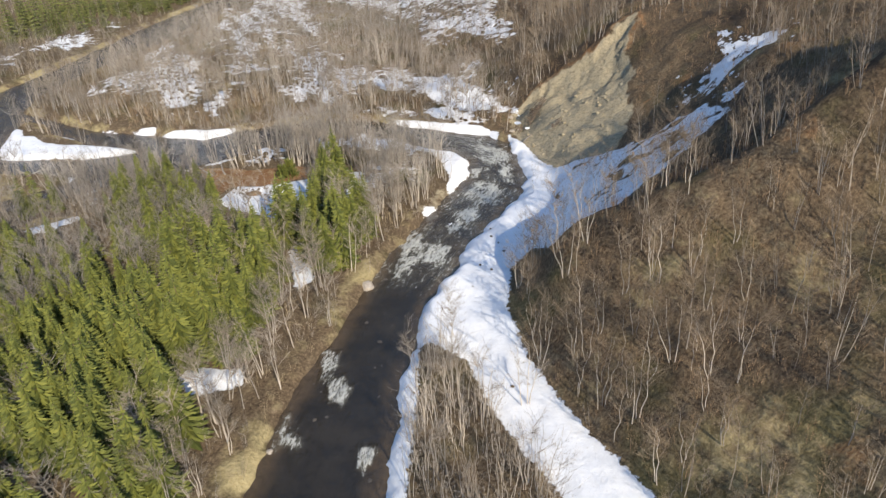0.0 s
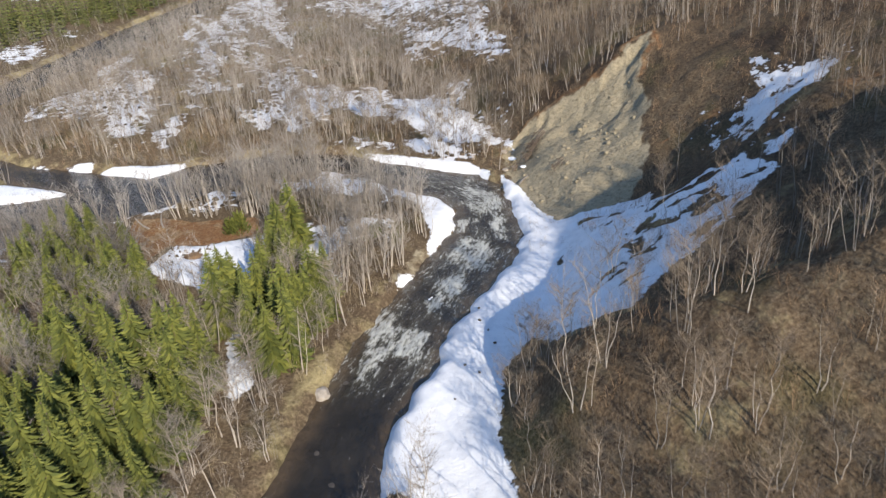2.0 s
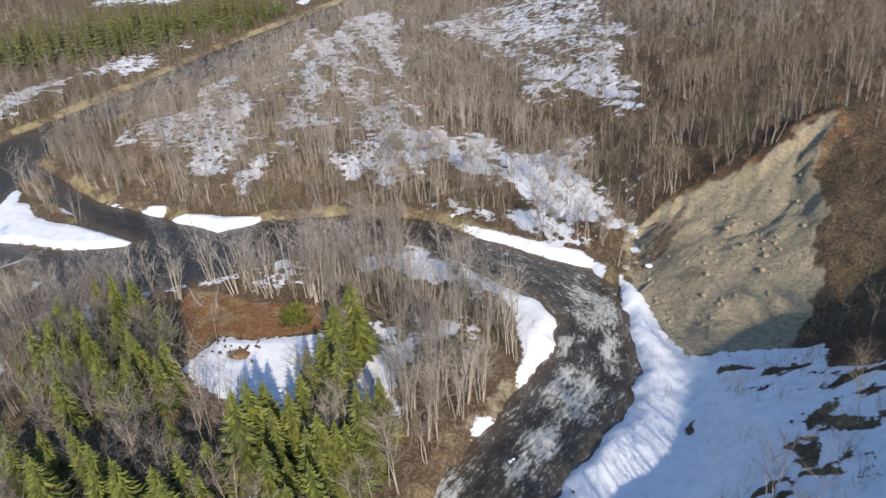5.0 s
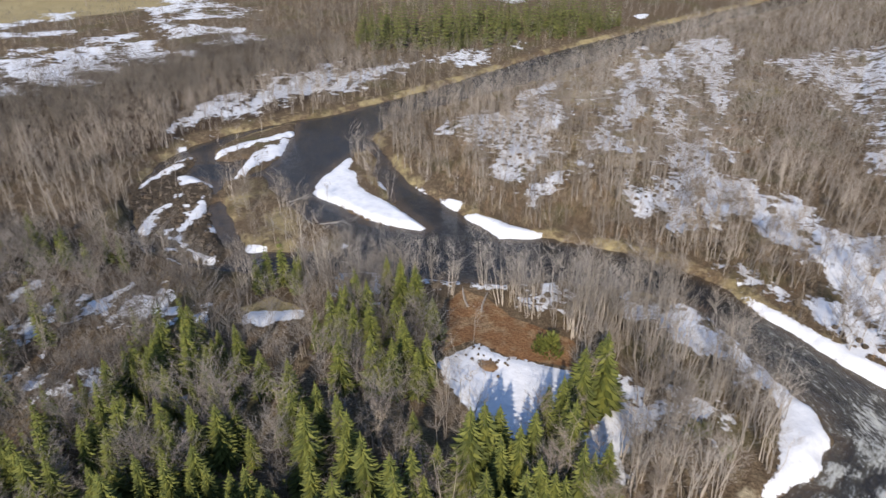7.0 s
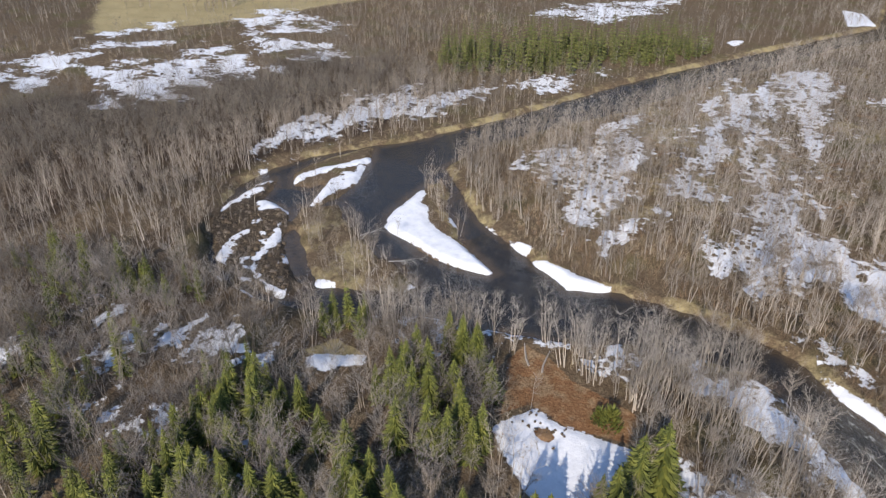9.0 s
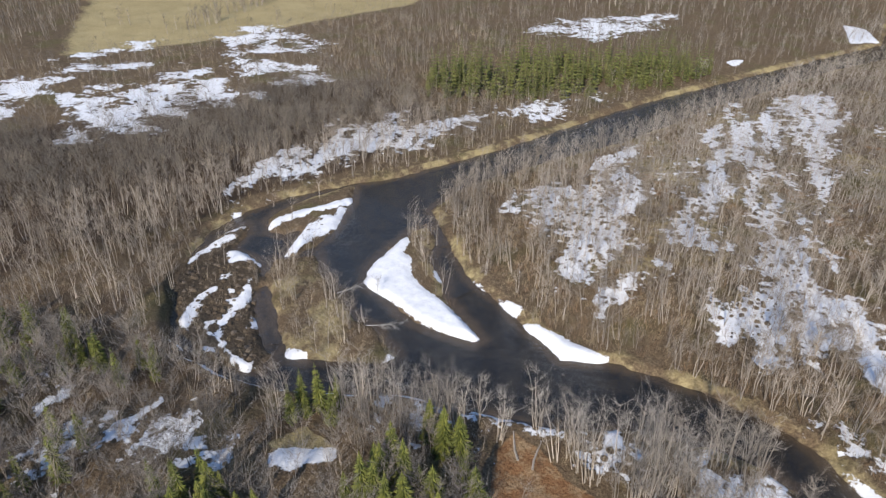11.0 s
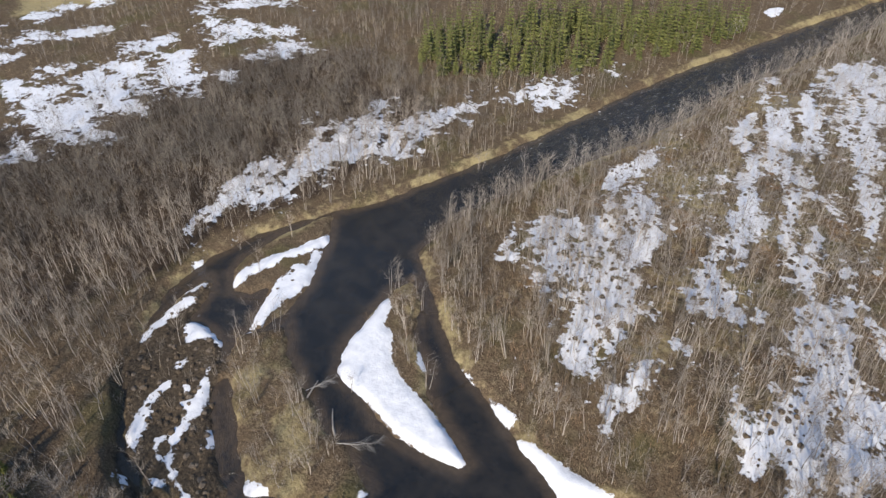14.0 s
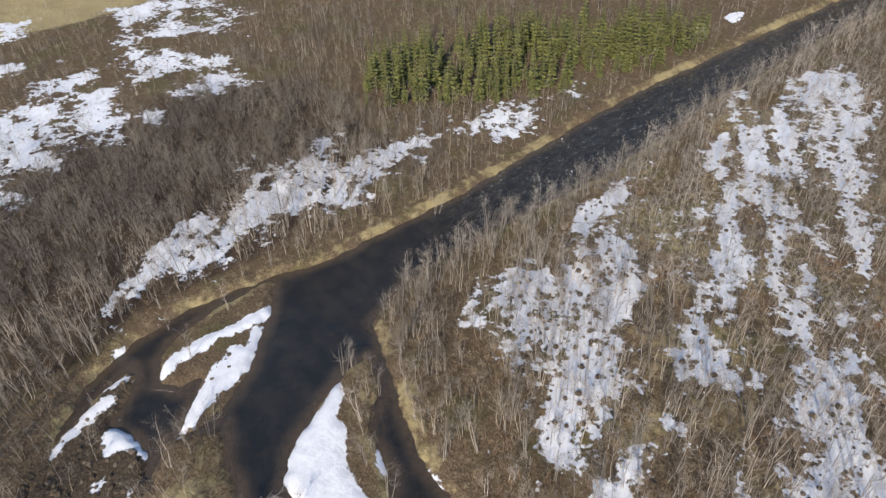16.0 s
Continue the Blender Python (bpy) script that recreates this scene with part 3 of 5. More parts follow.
SNOW_BROKEN += [(4.5, [(-129.6, 196.7), (-125.4, 204.5), (-126, 209.7), (-123, 215), (-123, 219.7), (-119, 224), (-115.6, 230.5), (-115, 224.7), (-119.3, 219.7), (-117.2, 212.3), (-116.3, 202.4), (-120.6, 199.1), (-124.3, 195)]), (1.9, [(-75.4, 75.4), (-74.4, 78.2), (-70.6, 78.4), (-67.4, 76), (-70.2, 76), (-71.7, 74.2)]), (2, [(-81.2, 58.8), (-82.2, 61.5), (-80.6, 63.8), (-81.5, 67.1), (-79.2, 67.1), (-78.8, 64.9), (-78.1, 62.2), (-78.8, 59.7)]), (2, [(-86.6, 53.2), (-87.6, 55.6), (-84.1, 56.1), (-81, 54.9), (-83.5, 53.1)]), (2, [(-92.7, 65.7), (-94.8, 68.9), (-89.7, 68), (-89.3, 65.4)]), (2, [(-75.8, 69.8), (-75.7, 72.3), (-77.4, 74.9), (-74, 71.6), (-74.1, 70)])]
SNOW_BROKEN += [(2, [(-69.8, 57.5), (-69.5, 59.7), (-66, 59.7), (-65.7, 62.2), (-63.9, 62.1), (-63, 59.7), (-64, 58.2), (-66, 56.4)]), (2, [(-56.5, 72.1), (-56.1, 73.8), (-53.4, 72.3), (-54.7, 71.5)]), (2, [(-54.6, 66.2), (-53.9, 68.3), (-50.3, 68.4), (-48.6, 66.8), (-48.3, 65.1), (-49.6, 63.9), (-52.1, 64.4)]), (1.9, [(-25.7, 118.3), (-23.7, 119.2), (-19.8, 118.9), (-15.6, 118.8), (-11.7, 117.4), (-8, 116.2), (-6.1, 114.5), (-6.8, 112.5), (-9.8, 114.2), (-12.5, 114.7), (-16.9, 115.7), (-21, 116.9), (-24.4, 116.5)]), (2, [(-39, 116.1), (-36.8, 116.6), (-34.2, 113.4), (-34.2, 110.6)])]
SNOW_BROKEN += [(1.9, [(-18.9, 95.7), (-17.6, 97.4), (-17, 100.1), (-14.1, 103.4), (-11.3, 104.2), (-12, 100.4), (-15, 98.6), (-16, 95.7), (-14.7, 92.1), (-15.6, 89.4), (-17.1, 90.9)])]
SCARP = [(10.3, 128.6), (13.5, 130), (17.5, 130), (21.3, 129.7), (24.9, 128.5), (27, 129.3), (29.5, 130.2), (32.4, 131), (32.8, 128.8), (30.6, 126.8), (30, 123.2), (30.2, 118.2), (28.9, 113.2), (28.2, 109.5), (27, 106), (24.5, 103.6), (20.5, 102.6), (16, 104), (12.8, 110.4), (11, 115.8), (9.8, 120.1)]
CLEARING = [(-40.5, 97.1), (-44.6, 102.3), (-45, 106.2), (-41, 106.2), (-36.2, 104.7), (-30.3, 104.9), (-27, 104.8), (-24, 103), (-24.6, 101), (-31.5, 97.5), (-37.1, 97.5), (-38.6, 93)]
CLEARING_SMALL = [(-64, 82.5), (-64.2, 88.4), (-58.5, 89), (-60, 84)]
FIELD = [(-266, 118), (-262, 136), (-261, 152), (-262, 176), (-260, 205), (-258, 235), (-260, 275), (-272, 330), (-310, 385), (-378, 400), (-440, 330), (-417, 195), (-335, 160)]
TERRACE = [(-92, 148), (-80, 138), (-50, 140), (-30, 150), (-20, 170), (-30, 230), (-60, 300), (-80, 280), (-94, 220), (-97, 175)]


def axis(stops, steps, far):
    """Even steps over each stretch of the valley, then wider and wider ones out to the horizon."""
    mid = [v for a, b, step in zip(stops, stops[1:], steps) for v in np.arange(a, b, step)]
    low, high, step = stops[0], stops[-1], steps[-1]
    out, v, s = [], high, step
    while v < far:
        out.append(v)
        s *= 1.22
        v += s
    back, v, s = [], low, steps[0]
    while v > -far:
        s *= 1.22
        v -= s
        back.append(v)
    return np.array(back[::-1] + mid + out)


def link_mesh(name, verts, faces, mats, index=None, flat=True):
    """A mesh object from arrays of places and of triangles or quads."""
    me = bpy.data.meshes.new(name)
    k = faces.shape[1]
    me.vertices.add(len(verts))
    me.vertices.foreach_set("co", np.ascontiguousarray(verts, np.float32).ravel())
    me.loops.add(faces.size)
    me.loops.foreach_set("vertex_index", np.ascontiguousarray(faces, np.int32).ravel())
    me.polygons.add(len(faces))
    me.polygons.foreach_set("loop_start", np.arange(0, faces.size, k, dtype=np.int32))
    me.polygons.foreach_set("use_smooth", np.full(len(faces), not flat))
    for m in mats:
        me.materials.append(m)
    if index is not None:
        me.polygons.foreach_set("material_index", np.ascontiguousarray(index, np.int32))
    me.update(calc_edges=True)
    return me


def add_mark(me, name, values):
    me.attributes.new(name, "FLOAT", "POINT").data.foreach_set("value", np.ascontiguousarray(values, np.float32).ravel())


def grid_faces(nx, ny):
    a = (np.arange(ny - 1)[:, None] * nx + np.arange(nx - 1)[None, :]).ravel()
    return np.stack([a, a + 1, a + nx + 1, a + nx], 1)


def snow_depth(x, y):
    """Signed metres from the edge of closed snow, and the broken snow's own edge and raggedness."""
    snow, patch = np.full(x.shape, -3.0), np.zeros(x.shape)
    for k, poly in enumerate(SNOW_CLOSED):
        snow = np.maximum(snow, np.minimum(within(poly, x, y), 3.0))
    # islands of heather and rock on the gully's snow
    wx0, wy0 = x + 1.1 * wave(x + 5, y, 2.3) + 0.5 * wave(x, y + 8, 0.9), y + 0.8 * wave(x, y - 7, 2.1) + 0.4 * wave(x - 9, y, 0.8)
    gully = smooth(12.5, 17, x) * smooth(0, 2, within(GULLY_PATCHES, x, y))
    al, ac = 0.995 * wx0 + 0.1 * wy0, 0.995 * wy0 - 0.1 * wx0
    holes = rough(al * 0.42 + 5, ac, 1.25, 2) + 0.55 * rough(al * 0.4, ac + 9, 3.4, 2) - 0.22 * (1 - smooth(15, 22, x)) - 0.6 * (1 - smooth(13, 17, x)) + 0.10 * smooth(24, 30, x)
    snow = np.where(gully > 0.3, np.minimum(snow, 2.2 * (0.21 - holes)), snow)
    patch = np.where((x > 12) & (y > 66) & (snow > -2.5), 1.4, patch)
    # floes stranded on the shoal and the spit have torn edges
    torn = (x < -76) & (x > -124) & (within(ISLAND_BAR, x, y) < -1) & (snow > -2)
    patch = np.where(torn, 2.6, patch)
    snow = np.where(torn, snow - 0.9 * np.clip(rough(x, y, 2.2) - 0.05, 0, 1), snow)
    # wind and melt leave the thin snow in streaks
    u, v = 0.44 * x - 0.90 * y, 0.90 * x + 0.44 * y
    streak = 0.7 * rough(u * 0.22, v, 2.4) + 0.35 * rough(x, y, 8, 2) + 0.42 * rough(x + 3, y, 2.3, 2)
    pools = 0.8 * rough(x * 0.8, y, 5.5) + 0.35 * rough(x, y, 1.8, 2)
    streak = np.where(x < -168, pools, streak)
    for amount, poly in SNOW_BROKEN:
        if amount <= 2.0:
            v = np.minimum(within(poly, x, y) * 0.2, 0.34) - (-0.16 if amount < 2 else 0.11) + (1.0 if amount < 2 else 1.45) * streak + 0.5 * rough(x, y + 31, 1.5, 2)
        else:
            v = np.minimum(within(poly, x, y) * 0.16, 0.42) - np.where(x < -168, 0.22, 0.16) - 0.32 * (amount == 4.5) + 1.3 * streak
        hit = (v > -1.5) & (v > snow)
        patch = np.where(hit, amount, patch)
        snow = np.where(hit, v, snow)
    flat = within(TERRACE, x, y)
    v = 1.6 * streak - 0.80 - 0.8 * (1 - smooth(0, 8, flat))
    hit = (v > -1.5) & (v > snow) & (flat > 0)
    return np.where(hit, v, snow), np.where(hit, 2.5, patch)


def slip_relief(x, y):
    """How far the sand slip lies below the slope around it, and the metres inside its ragged edge."""
    edge = within(SCARP, x, y) + 1.1 * rough(x, y, 5.0) + 0.9 * rough(x, y, 1.4, 2)
    fall, over = -0.66 * x - 0.75 * y, 0.75 * x - 0.66 * y
    runnels = 0.16 * rough(over, fall * 0.22, 1.7, 3) + 0.16 * rough(x, y, 0.9, 2) - 0.45 * smooth(0.2, 0.6, rough(over + 9, fall * 0.25, 4.0, 2)) * smooth(18, 26, x)
    headwall = (1.5 + 0.8 * rough(x, y, 2.2, 2)) * smooth(-0.2, 0.9, edge) * smooth(117, 126, y)
    runnels = runnels - 0.16 * rough(x, y, 2.0) - 0.9 * smooth(0.25, 0.6, rough(over * 1.2, fall * 0.5, 2.2)) * smooth(22, 27, x) * smooth(116, 122, y)
    return smooth(0, 2.5, edge) * runnels - headwall, edge


gx, gy = axis((-280, -125, 6, 36, 62), (1.35, 0.62, 0.42, 0.9), 3000), axis((28, 68, 134, 185, 260, 420), (0.65, 0.47, 0.66, 1.25, 4.0), 3000)
X, Y = (v.ravel() for v in np.meshgrid(gx, gy))
S = shore(X, Y)
Z = height(X, Y, S)
snow_m, patch_m = snow_depth(X, Y)
snow_m = np.minimum(snow_m, 2.5 * (S + 0.1))
snow_m = np.minimum(snow_m, 1.5 * (np.hypot((X + 32.4) / 1.2, (Y - 94.6) / 0.9) - 1.0))
Z = Z + 0.28 * smooth(-0.3, 1.2, snow_m) * ((patch_m == 0) | (patch_m == 2.6) | (patch_m == 1.4))
slip_z, scarp_d = slip_relief(X, Y)
Z = Z + slip_z
ground_mesh = link_mesh("ground", np.stack([X, Y, Z], 1), grid_faces(len(gx), len(gy)), [GROUND], flat=False)
add_mark(ground_mesh, "snow", snow_m)
add_mark(ground_mesh, "patch", patch_m)
left_bank = inside([(-116, 98), (-126, 112), (-126, 135), (-117, 165), (-112, 200), (-108, 250), (-96, 320), (-90, 320), (-102, 250), (-107, 200), (-112, 165), (-119, 140), (-121, 118)], X, Y)
terrace_bank = (S > 0) & (S < 5) & (Y > 118) & (X > -98) & (X < 12)
inner_edge = (S > 0) & (S < 4.5) & (X < -6) & (X > -22) & (Y < 92)
straw_m = np.maximum.reduce([smooth(-3.0, 0.5, left_bank) * np.where(S < 2.2, 0.28 + 0.5 * rough(X, Y, 5, 3), 0.2) * (S < 4.5), (0.30 + 0.3 * rough(X, Y, 5, 2)) * terrace_bank * (1 - smooth(1.5, 4, S)), (0.17 + 0.35 * rough(X + 20, Y, 9, 2)) * smooth(0, 8, inside(TERRACE, X, Y)), (0.27 + 0.6 * rough(X, Y, 4, 3)) * inner_edge * (1 - smooth(2.0, 4.4, S)), smooth(-6, 6, inside(FIELD, X, Y) + 10 * rough(X, Y, 45, 2) - 2), (0.22 + 0.4 * rough(X, Y + 30, 5, 2)) * (within(ISLAND_GRASS, X, Y) > -0.5), 0.5 * (within(CLEARING_SMALL, X, Y) > 0), (0.12 + 0.4 * rough(X + 60, Y, 6, 2)) * smooth(1, 5, hill(X, Y)[0]) * (Y < 100)])
add_mark(ground_mesh, "straw", straw_m)
heath = smooth(0, 8, inside(TERRACE, X, Y)) + smooth(1, 6, hill(X, Y)[0]) * (Y < 110)
rust_m = np.maximum(smooth(-1.0, 0.6, within(CLEARING, X, Y)), 0.46 * heath * smooth(0.05, 0.5, rough(X + 13, Y, 5, 2)))
rust_m = np.maximum(rust_m, 1.0 - smooth(0.9, 1.2, np.hypot((X + 32.4) / 1.3, (Y - 94.6) / 1.0)))
lip = smooth(-3.2, -1.0, scarp_d) * (scarp_d < 0.5) * (Y > 124) + 0.9 * smooth(0.1, 0.5, rough(X * 0.6, Y, 3.0)) * (scarp_d > -1) * smooth(21, 27, X)
rust_m = np.maximum(rust_m, 0.5 * lip)
add_mark(ground_mesh, "rust", rust_m)
swamp = (1 - smooth(-130, -122, X)) * smooth(2, 6, S) * smooth(-200, -185, X) * (1 - smooth(170, 200, Y)) + (np.abs(X + 90) < 26) * (within(GRAVEL, X, Y) < -1) * (Y < 92) * 0.5
# darker ground in the left wood, south of the shoal and up the hill
add_mark(ground_mesh, "dark_ground", 0.75 * swamp + 0.40 * smooth(2, 9, hill(X, Y)[0]) + 0.35 * rough(X, Y, 9, 2))
add_mark(ground_mesh, "sand", np.maximum(smooth(-2.0, 1.4, scarp_d), (0.30 + 0.4 * rough(X, Y, 3, 2)) * ((S > 0) & (S < 2.2) & (X > -9) & (X < 0) & (Y > 88) & (Y < 101))))
add_mark(ground_mesh, "stone", np.maximum(smooth(0.5, -0.3, S), 0.9 * (within(GRAVEL, X, Y) > -0.5)))
tagged(new("ground", ground_mesh), "brown leaf-littered valley floor and slopes with melting snow", "ground", kind="structure")

# ---- the river ----
FOAM = [(-11.7, 51.4, 1.2), (-8.5, 43.1, 1.5), (-13.4, 56.1, 1.0), (-6, 81.4, 2.4), (-3, 77.5, 2.4), (-6.7, 74.6, 2.0), (0.6, 89.4, 3.0), (4.1, 97, 4.0), (6.4, 110.6, 4.0), (4.2, 115.5, 3.0), (-1.5, 85, 1.8), (2.5, 103, 2.0), (7.5, 104, 2.2), (-16, 45, 2.0)]
wx, wy = np.arange(-135, 15, 0.55), np.concatenate([np.arange(-110, 20, 2.0), np.arange(20, 330, 0.55), np.arange(330, 440, 3.0)])
WX, WY = (v.ravel() for v in np.meshgrid(wx, wy))
WS = shore(WX, WY)
foam_m = np.full(WX.shape, 0.0)
for fx, fy, fr in FOAM:
    foam_m = np.maximum(foam_m, 0.55 * (1 - smooth(0.1 * fr, 1.9 * fr, np.hypot((WX - fx) * 1.15, (WY - fy) * 0.75) + 2.4 * rough(WX, WY * 0.7, 2.0, 3))))
foam_m = np.maximum(foam_m, np.maximum((0.14 + 0.17 * smooth(62, 74, WY)) * smooth(-24, -10, WX), 0.26 * smooth(140, 180, WY)))
foam_m = np.maximum(foam_m, np.maximum(0.12, 0.7 * smooth(395, 415, WY)))
WZ = 0.04 * rough(WX, WY, 2.2) + 0.28 * foam_m * rough(WX, WY, 1.2, 2)
wf = grid_faces(len(wx), len(wy))
wf = wf[(WS[wf] < 2.2).any(axis=1)]
used = np.unique(wf)
remap = np.zeros(len(WX), np.int32)
remap[used] = np.arange(len(used))
water_mesh = link_mesh("river", np.stack([WX, WY, WZ], 1)[used], remap[wf], [WATER], flat=False)
add_mark(water_mesh, "foam", foam_m[used])
MIDSTREAM = [(-14, -120), (-12, 25), (-11, 50), (-7, 70), (0, 88), (5.5, 101), (5.5, 112), (-2, 119), (-20, 128), (-36, 124), (-52, 113), (-75, 106), (-98, 122), (-108, 138), (-107, 165), (-104, 210), (-98, 255), (-85, 315), (-73, 366), (-87, 430)]
far_d, run, flow_m = np.full(len(used), 1e9), 0.0, np.zeros((len(used), 3))
for (x0, y0), (x1, y1) in zip(MIDSTREAM, MIDSTREAM[1:]):
    size = math.hypot(x1 - x0, y1 - y0)
    ux0, uy0 = (x1 - x0) / size, (y1 - y0) / size
    px, py = WX[used] - x0, WY[used] - y0
    u = np.clip(px * ux0 + py * uy0, 0, size)
    d = np.hypot(px - u * ux0, py - u * uy0)
    closer = d < far_d
    flow_m[closer] = np.stack([run + px * ux0 + py * uy0, py * ux0 - px * uy0, 0 * px], 1)[closer]
    far_d, run = np.minimum(far_d, d), run + size
water_mesh.attributes.new("flow", "FLOAT_VECTOR", "POINT").data.foreach_set("vector", np.ascontiguousarray(flow_m, np.float32).ravel())
add_mark(water_mesh, "shallow", (smooth(-2.2, -0.1, WS) * 0.7 + 0.06 * (WX > -18) * (WY < 120))[used])
tagged(new("river", water_mesh), "dark peaty river with white riffles between snowy banks", "river", kind="structure")


# ---- shapes of plants ----
def spike(a, b, r, rng, sides=3):
    """A branch: a slim pyramid from a to b."""
    a, b = np.array(a, float), np.array(b, float)
    w = b - a
    u = np.cross(w, (0.31, 0.52, 0.8))
    u /= np.linalg.norm(u) + 1e-9
    v = np.cross(w, u)
    v /= np.linalg.norm(v) + 1e-9
    turn = rng.uniform(0, 6.28)
    ring = [a + r * (math.cos(turn + 2 * math.pi * k / sides) * u + math.sin(turn + 2 * math.pi * k / sides) * v) for k in range(sides)]
    return ring + [b], [(k, (k + 1) % sides, sides) for k in range(sides)]


def sliver(a, b, r, rng):
    """A hair-thin twig: one tapering blade."""
    a, b = np.array(a, float), np.array(b, float)
    u = np.cross(b - a, (rng.uniform(-1, 1), rng.uniform(-1, 1), rng.uniform(-1, 1)))
    u *= r / (np.linalg.norm(u) + 1e-9)
    return [a - u, a + u, b], [(0, 1, 2)]


def tube(points, radii, sides):
    """A tapered, bent stem through the points."""
    V, F = [], []
    for p, r in zip(points, radii):
        V += [(p[0] + r * math.cos(2 * math.pi * k / sides), p[1] + r * math.sin(2 * math.pi * k / sides), p[2]) for k in range(sides)]
    for i in range(len(points) - 1):
        for k in range(sides):
            a, b = i * sides + k, i * sides + (k + 1) % sides
            F += [(a, b, b + sides), (a, b + sides, a + sides)]
    return V, F


def gather(pieces):
    V, F = [], []
    for v, f in pieces:
        F += [tuple(i + len(V) for i in t) for t in f]
        V += [tuple(p) for p in v]
    return np.array(V, float), np.array(F, np.int32)


def bare_tree(seed, tall=8.0, stems=2, limbs=9, twigs=26, sides=4, thick=0.065, joints=4, low=0.35, fine=0.0, wide=1.0):
    """A leafless alder or birch: (stem arrays), (branch arrays)."""
    rng = random.Random(seed)
    stem, crown = [], []
    for s in range(stems):
        h = tall * rng.uniform(0.72, 1.0) if s else tall
        lean, way = rng.uniform(0.03, 0.16) if stems > 1 else rng.uniform(0, 0.06), rng.uniform(0, 6.28)
        pts = [np.array((0.25 * s * math.cos(way), 0.25 * s * math.sin(way), -0.4))]
        for k in range(1, joints + 1):
            q = k / joints
            pts.append(pts[0] + np.array((lean * h * q * math.cos(way) + rng.uniform(-0.22, 0.22), lean * h * q * math.sin(way) + rng.uniform(-0.22, 0.22), 0.4 + h * 0.88 * q)))
        stem.append(tube(pts, [thick * (1 - 0.88 * k / joints) for k in range(joints + 1)], sides))
        for k in range(limbs // stems):
            q = rng.uniform(low, 0.98)
            i = min(int(q * joints), joints - 1)
            a = pts[i] + (pts[i + 1] - pts[i]) * (q * joints - i)
            az, out = rng.uniform(0, 6.28), wide * h * rng.uniform(0.12, 0.24) * (1.25 - 0.6 * q)
            b = a + np.array((out * math.cos(az), out * math.sin(az), out * rng.uniform(0.7, 1.5)))
            crown.append(spike(a, b, thick * 0.40, rng))
            for m in range(max(1, twigs // limbs)):
                c = a + (b - a) * rng.uniform(0.2, 1.0)
                az2, o2 = az + rng.uniform(-1.9, 1.9), h * rng.uniform(0.07, 0.17)
                crown.append(sliver(c, c + np.array((o2 * math.cos(az2), o2 * math.sin(az2), o2 * rng.uniform(0.2, 1.6))), fine or thick * 0.24, rng))
    return gather(stem), gather(crown)


def thicket(seed, tall=3.0, stems=9, twigs=8):
    """A leafless bush of thin upright shoots."""
    rng = random.Random(seed)
    out = []
    for k in range(stems):
        az, r = rng.uniform(0, 6.28), rng.uniform(0, 0.55)
        a = np.array((r * math.cos(az), r * math.sin(az), -0.1))
        b = a + np.array((rng.uniform(0.1, 0.9) * math.cos(az), rng.uniform(0.1, 0.9) * math.sin(az), tall * rng.uniform(0.55, 1.0)))
        out.append(spike(a, b, 0.016, rng))
        for m in range(twigs):
            c, az2, o2 = a + (b - a) * rng.uniform(0.25, 0.95), rng.uniform(0, 6.28), rng.uniform(0.3, 0.75)
            out.append(sliver(c, c + np.array((o2 * math.cos(az2), o2 * math.sin(az2), rng.uniform(0.2, 0.8))), 0.010, rng))
    return gather(out)


def spruce(seed, tall=9.5, whorls=20, wide=1.75):
    """A spruce: (stem arrays), (needle arrays) of drooping, folded fronds."""
    rng = random.Random(seed)
    stem = tube([(0, 0, -0.4), (0.03, 0, tall * 0.5), (0, 0.02, tall * 0.97)], [0.15, 0.09, 0.015], 6)
    fronds = []
    for k in range(whorls):
        q = (k + rng.uniform(-0.2, 0.2)) / whorls
        z = tall * (0.07 + 0.90 * q)
        reach = wide * (1 - q) ** 0.78 * rng.uniform(0.78, 1.14) + 0.10
        count = max(6, int(15 - 7 * q))
        start = rng.uniform(0, 6.28)
        for m in range(count):
            az = start + 2 * math.pi * m / count + rng.uniform(-0.25, 0.25)
            r = reach * rng.uniform(0.72, 1.12)
            d, e = np.array((math.cos(az), math.sin(az), 0)), np.array((-math.sin(az), math.cos(az), 0))
            up = np.array((0, 0, 1.0))
            drop = r * rng.uniform(0.25, 0.6)
            w = r * rng.uniform(0.10, 0.17) + 0.04
            p0 = z * up + 0.03 * d
            p1 = p0 + 0.55 * r * d - 0.4 * drop * up
            p2 = p0 + r * d - (drop - 0.15 * r) * up
            left = p0 + 0.5 * r * d + w * e - (0.5 * drop + 0.7 * w) * up
            right = p0 + 0.5 * r * d - w * e - (0.5 * drop + 0.7 * w) * up
            fronds.append(([p0, p1, p2, left, right], [(0, 3, 1), (0, 1, 4), (1, 3, 2), (1, 2, 4)]))
    fronds.append(spike((0, 0, tall * 0.93), (0, 0, tall * 1.03), 0.08, rng, 4))
    return gather([stem]), gather(fronds)


def spread(shape, at, size, turn, lean):
    """Many copies of one shape as joined arrays: places, sizes, turns and sideways lean per metre of height."""
    V, F = shape
    c, s = np.cos(turn)[:, None], np.sin(turn)[:, None]
    x, y, z = (V[None, :, k] * size[:, None] for k in range(3))
    px = x * c - y * s + lean[:, 0:1] * z + at[:, 0:1]
    py = x * s + y * c + lean[:, 1:2] * z + at[:, 1:2]
    pz = z + at[:, 2:3]
    verts = np.stack([px, py, pz], 2).reshape(-1, 3)
    faces = (F[None] + (np.arange(len(at)) * len(V))[:, None, None]).reshape(-1, 3)
    return verts, faces


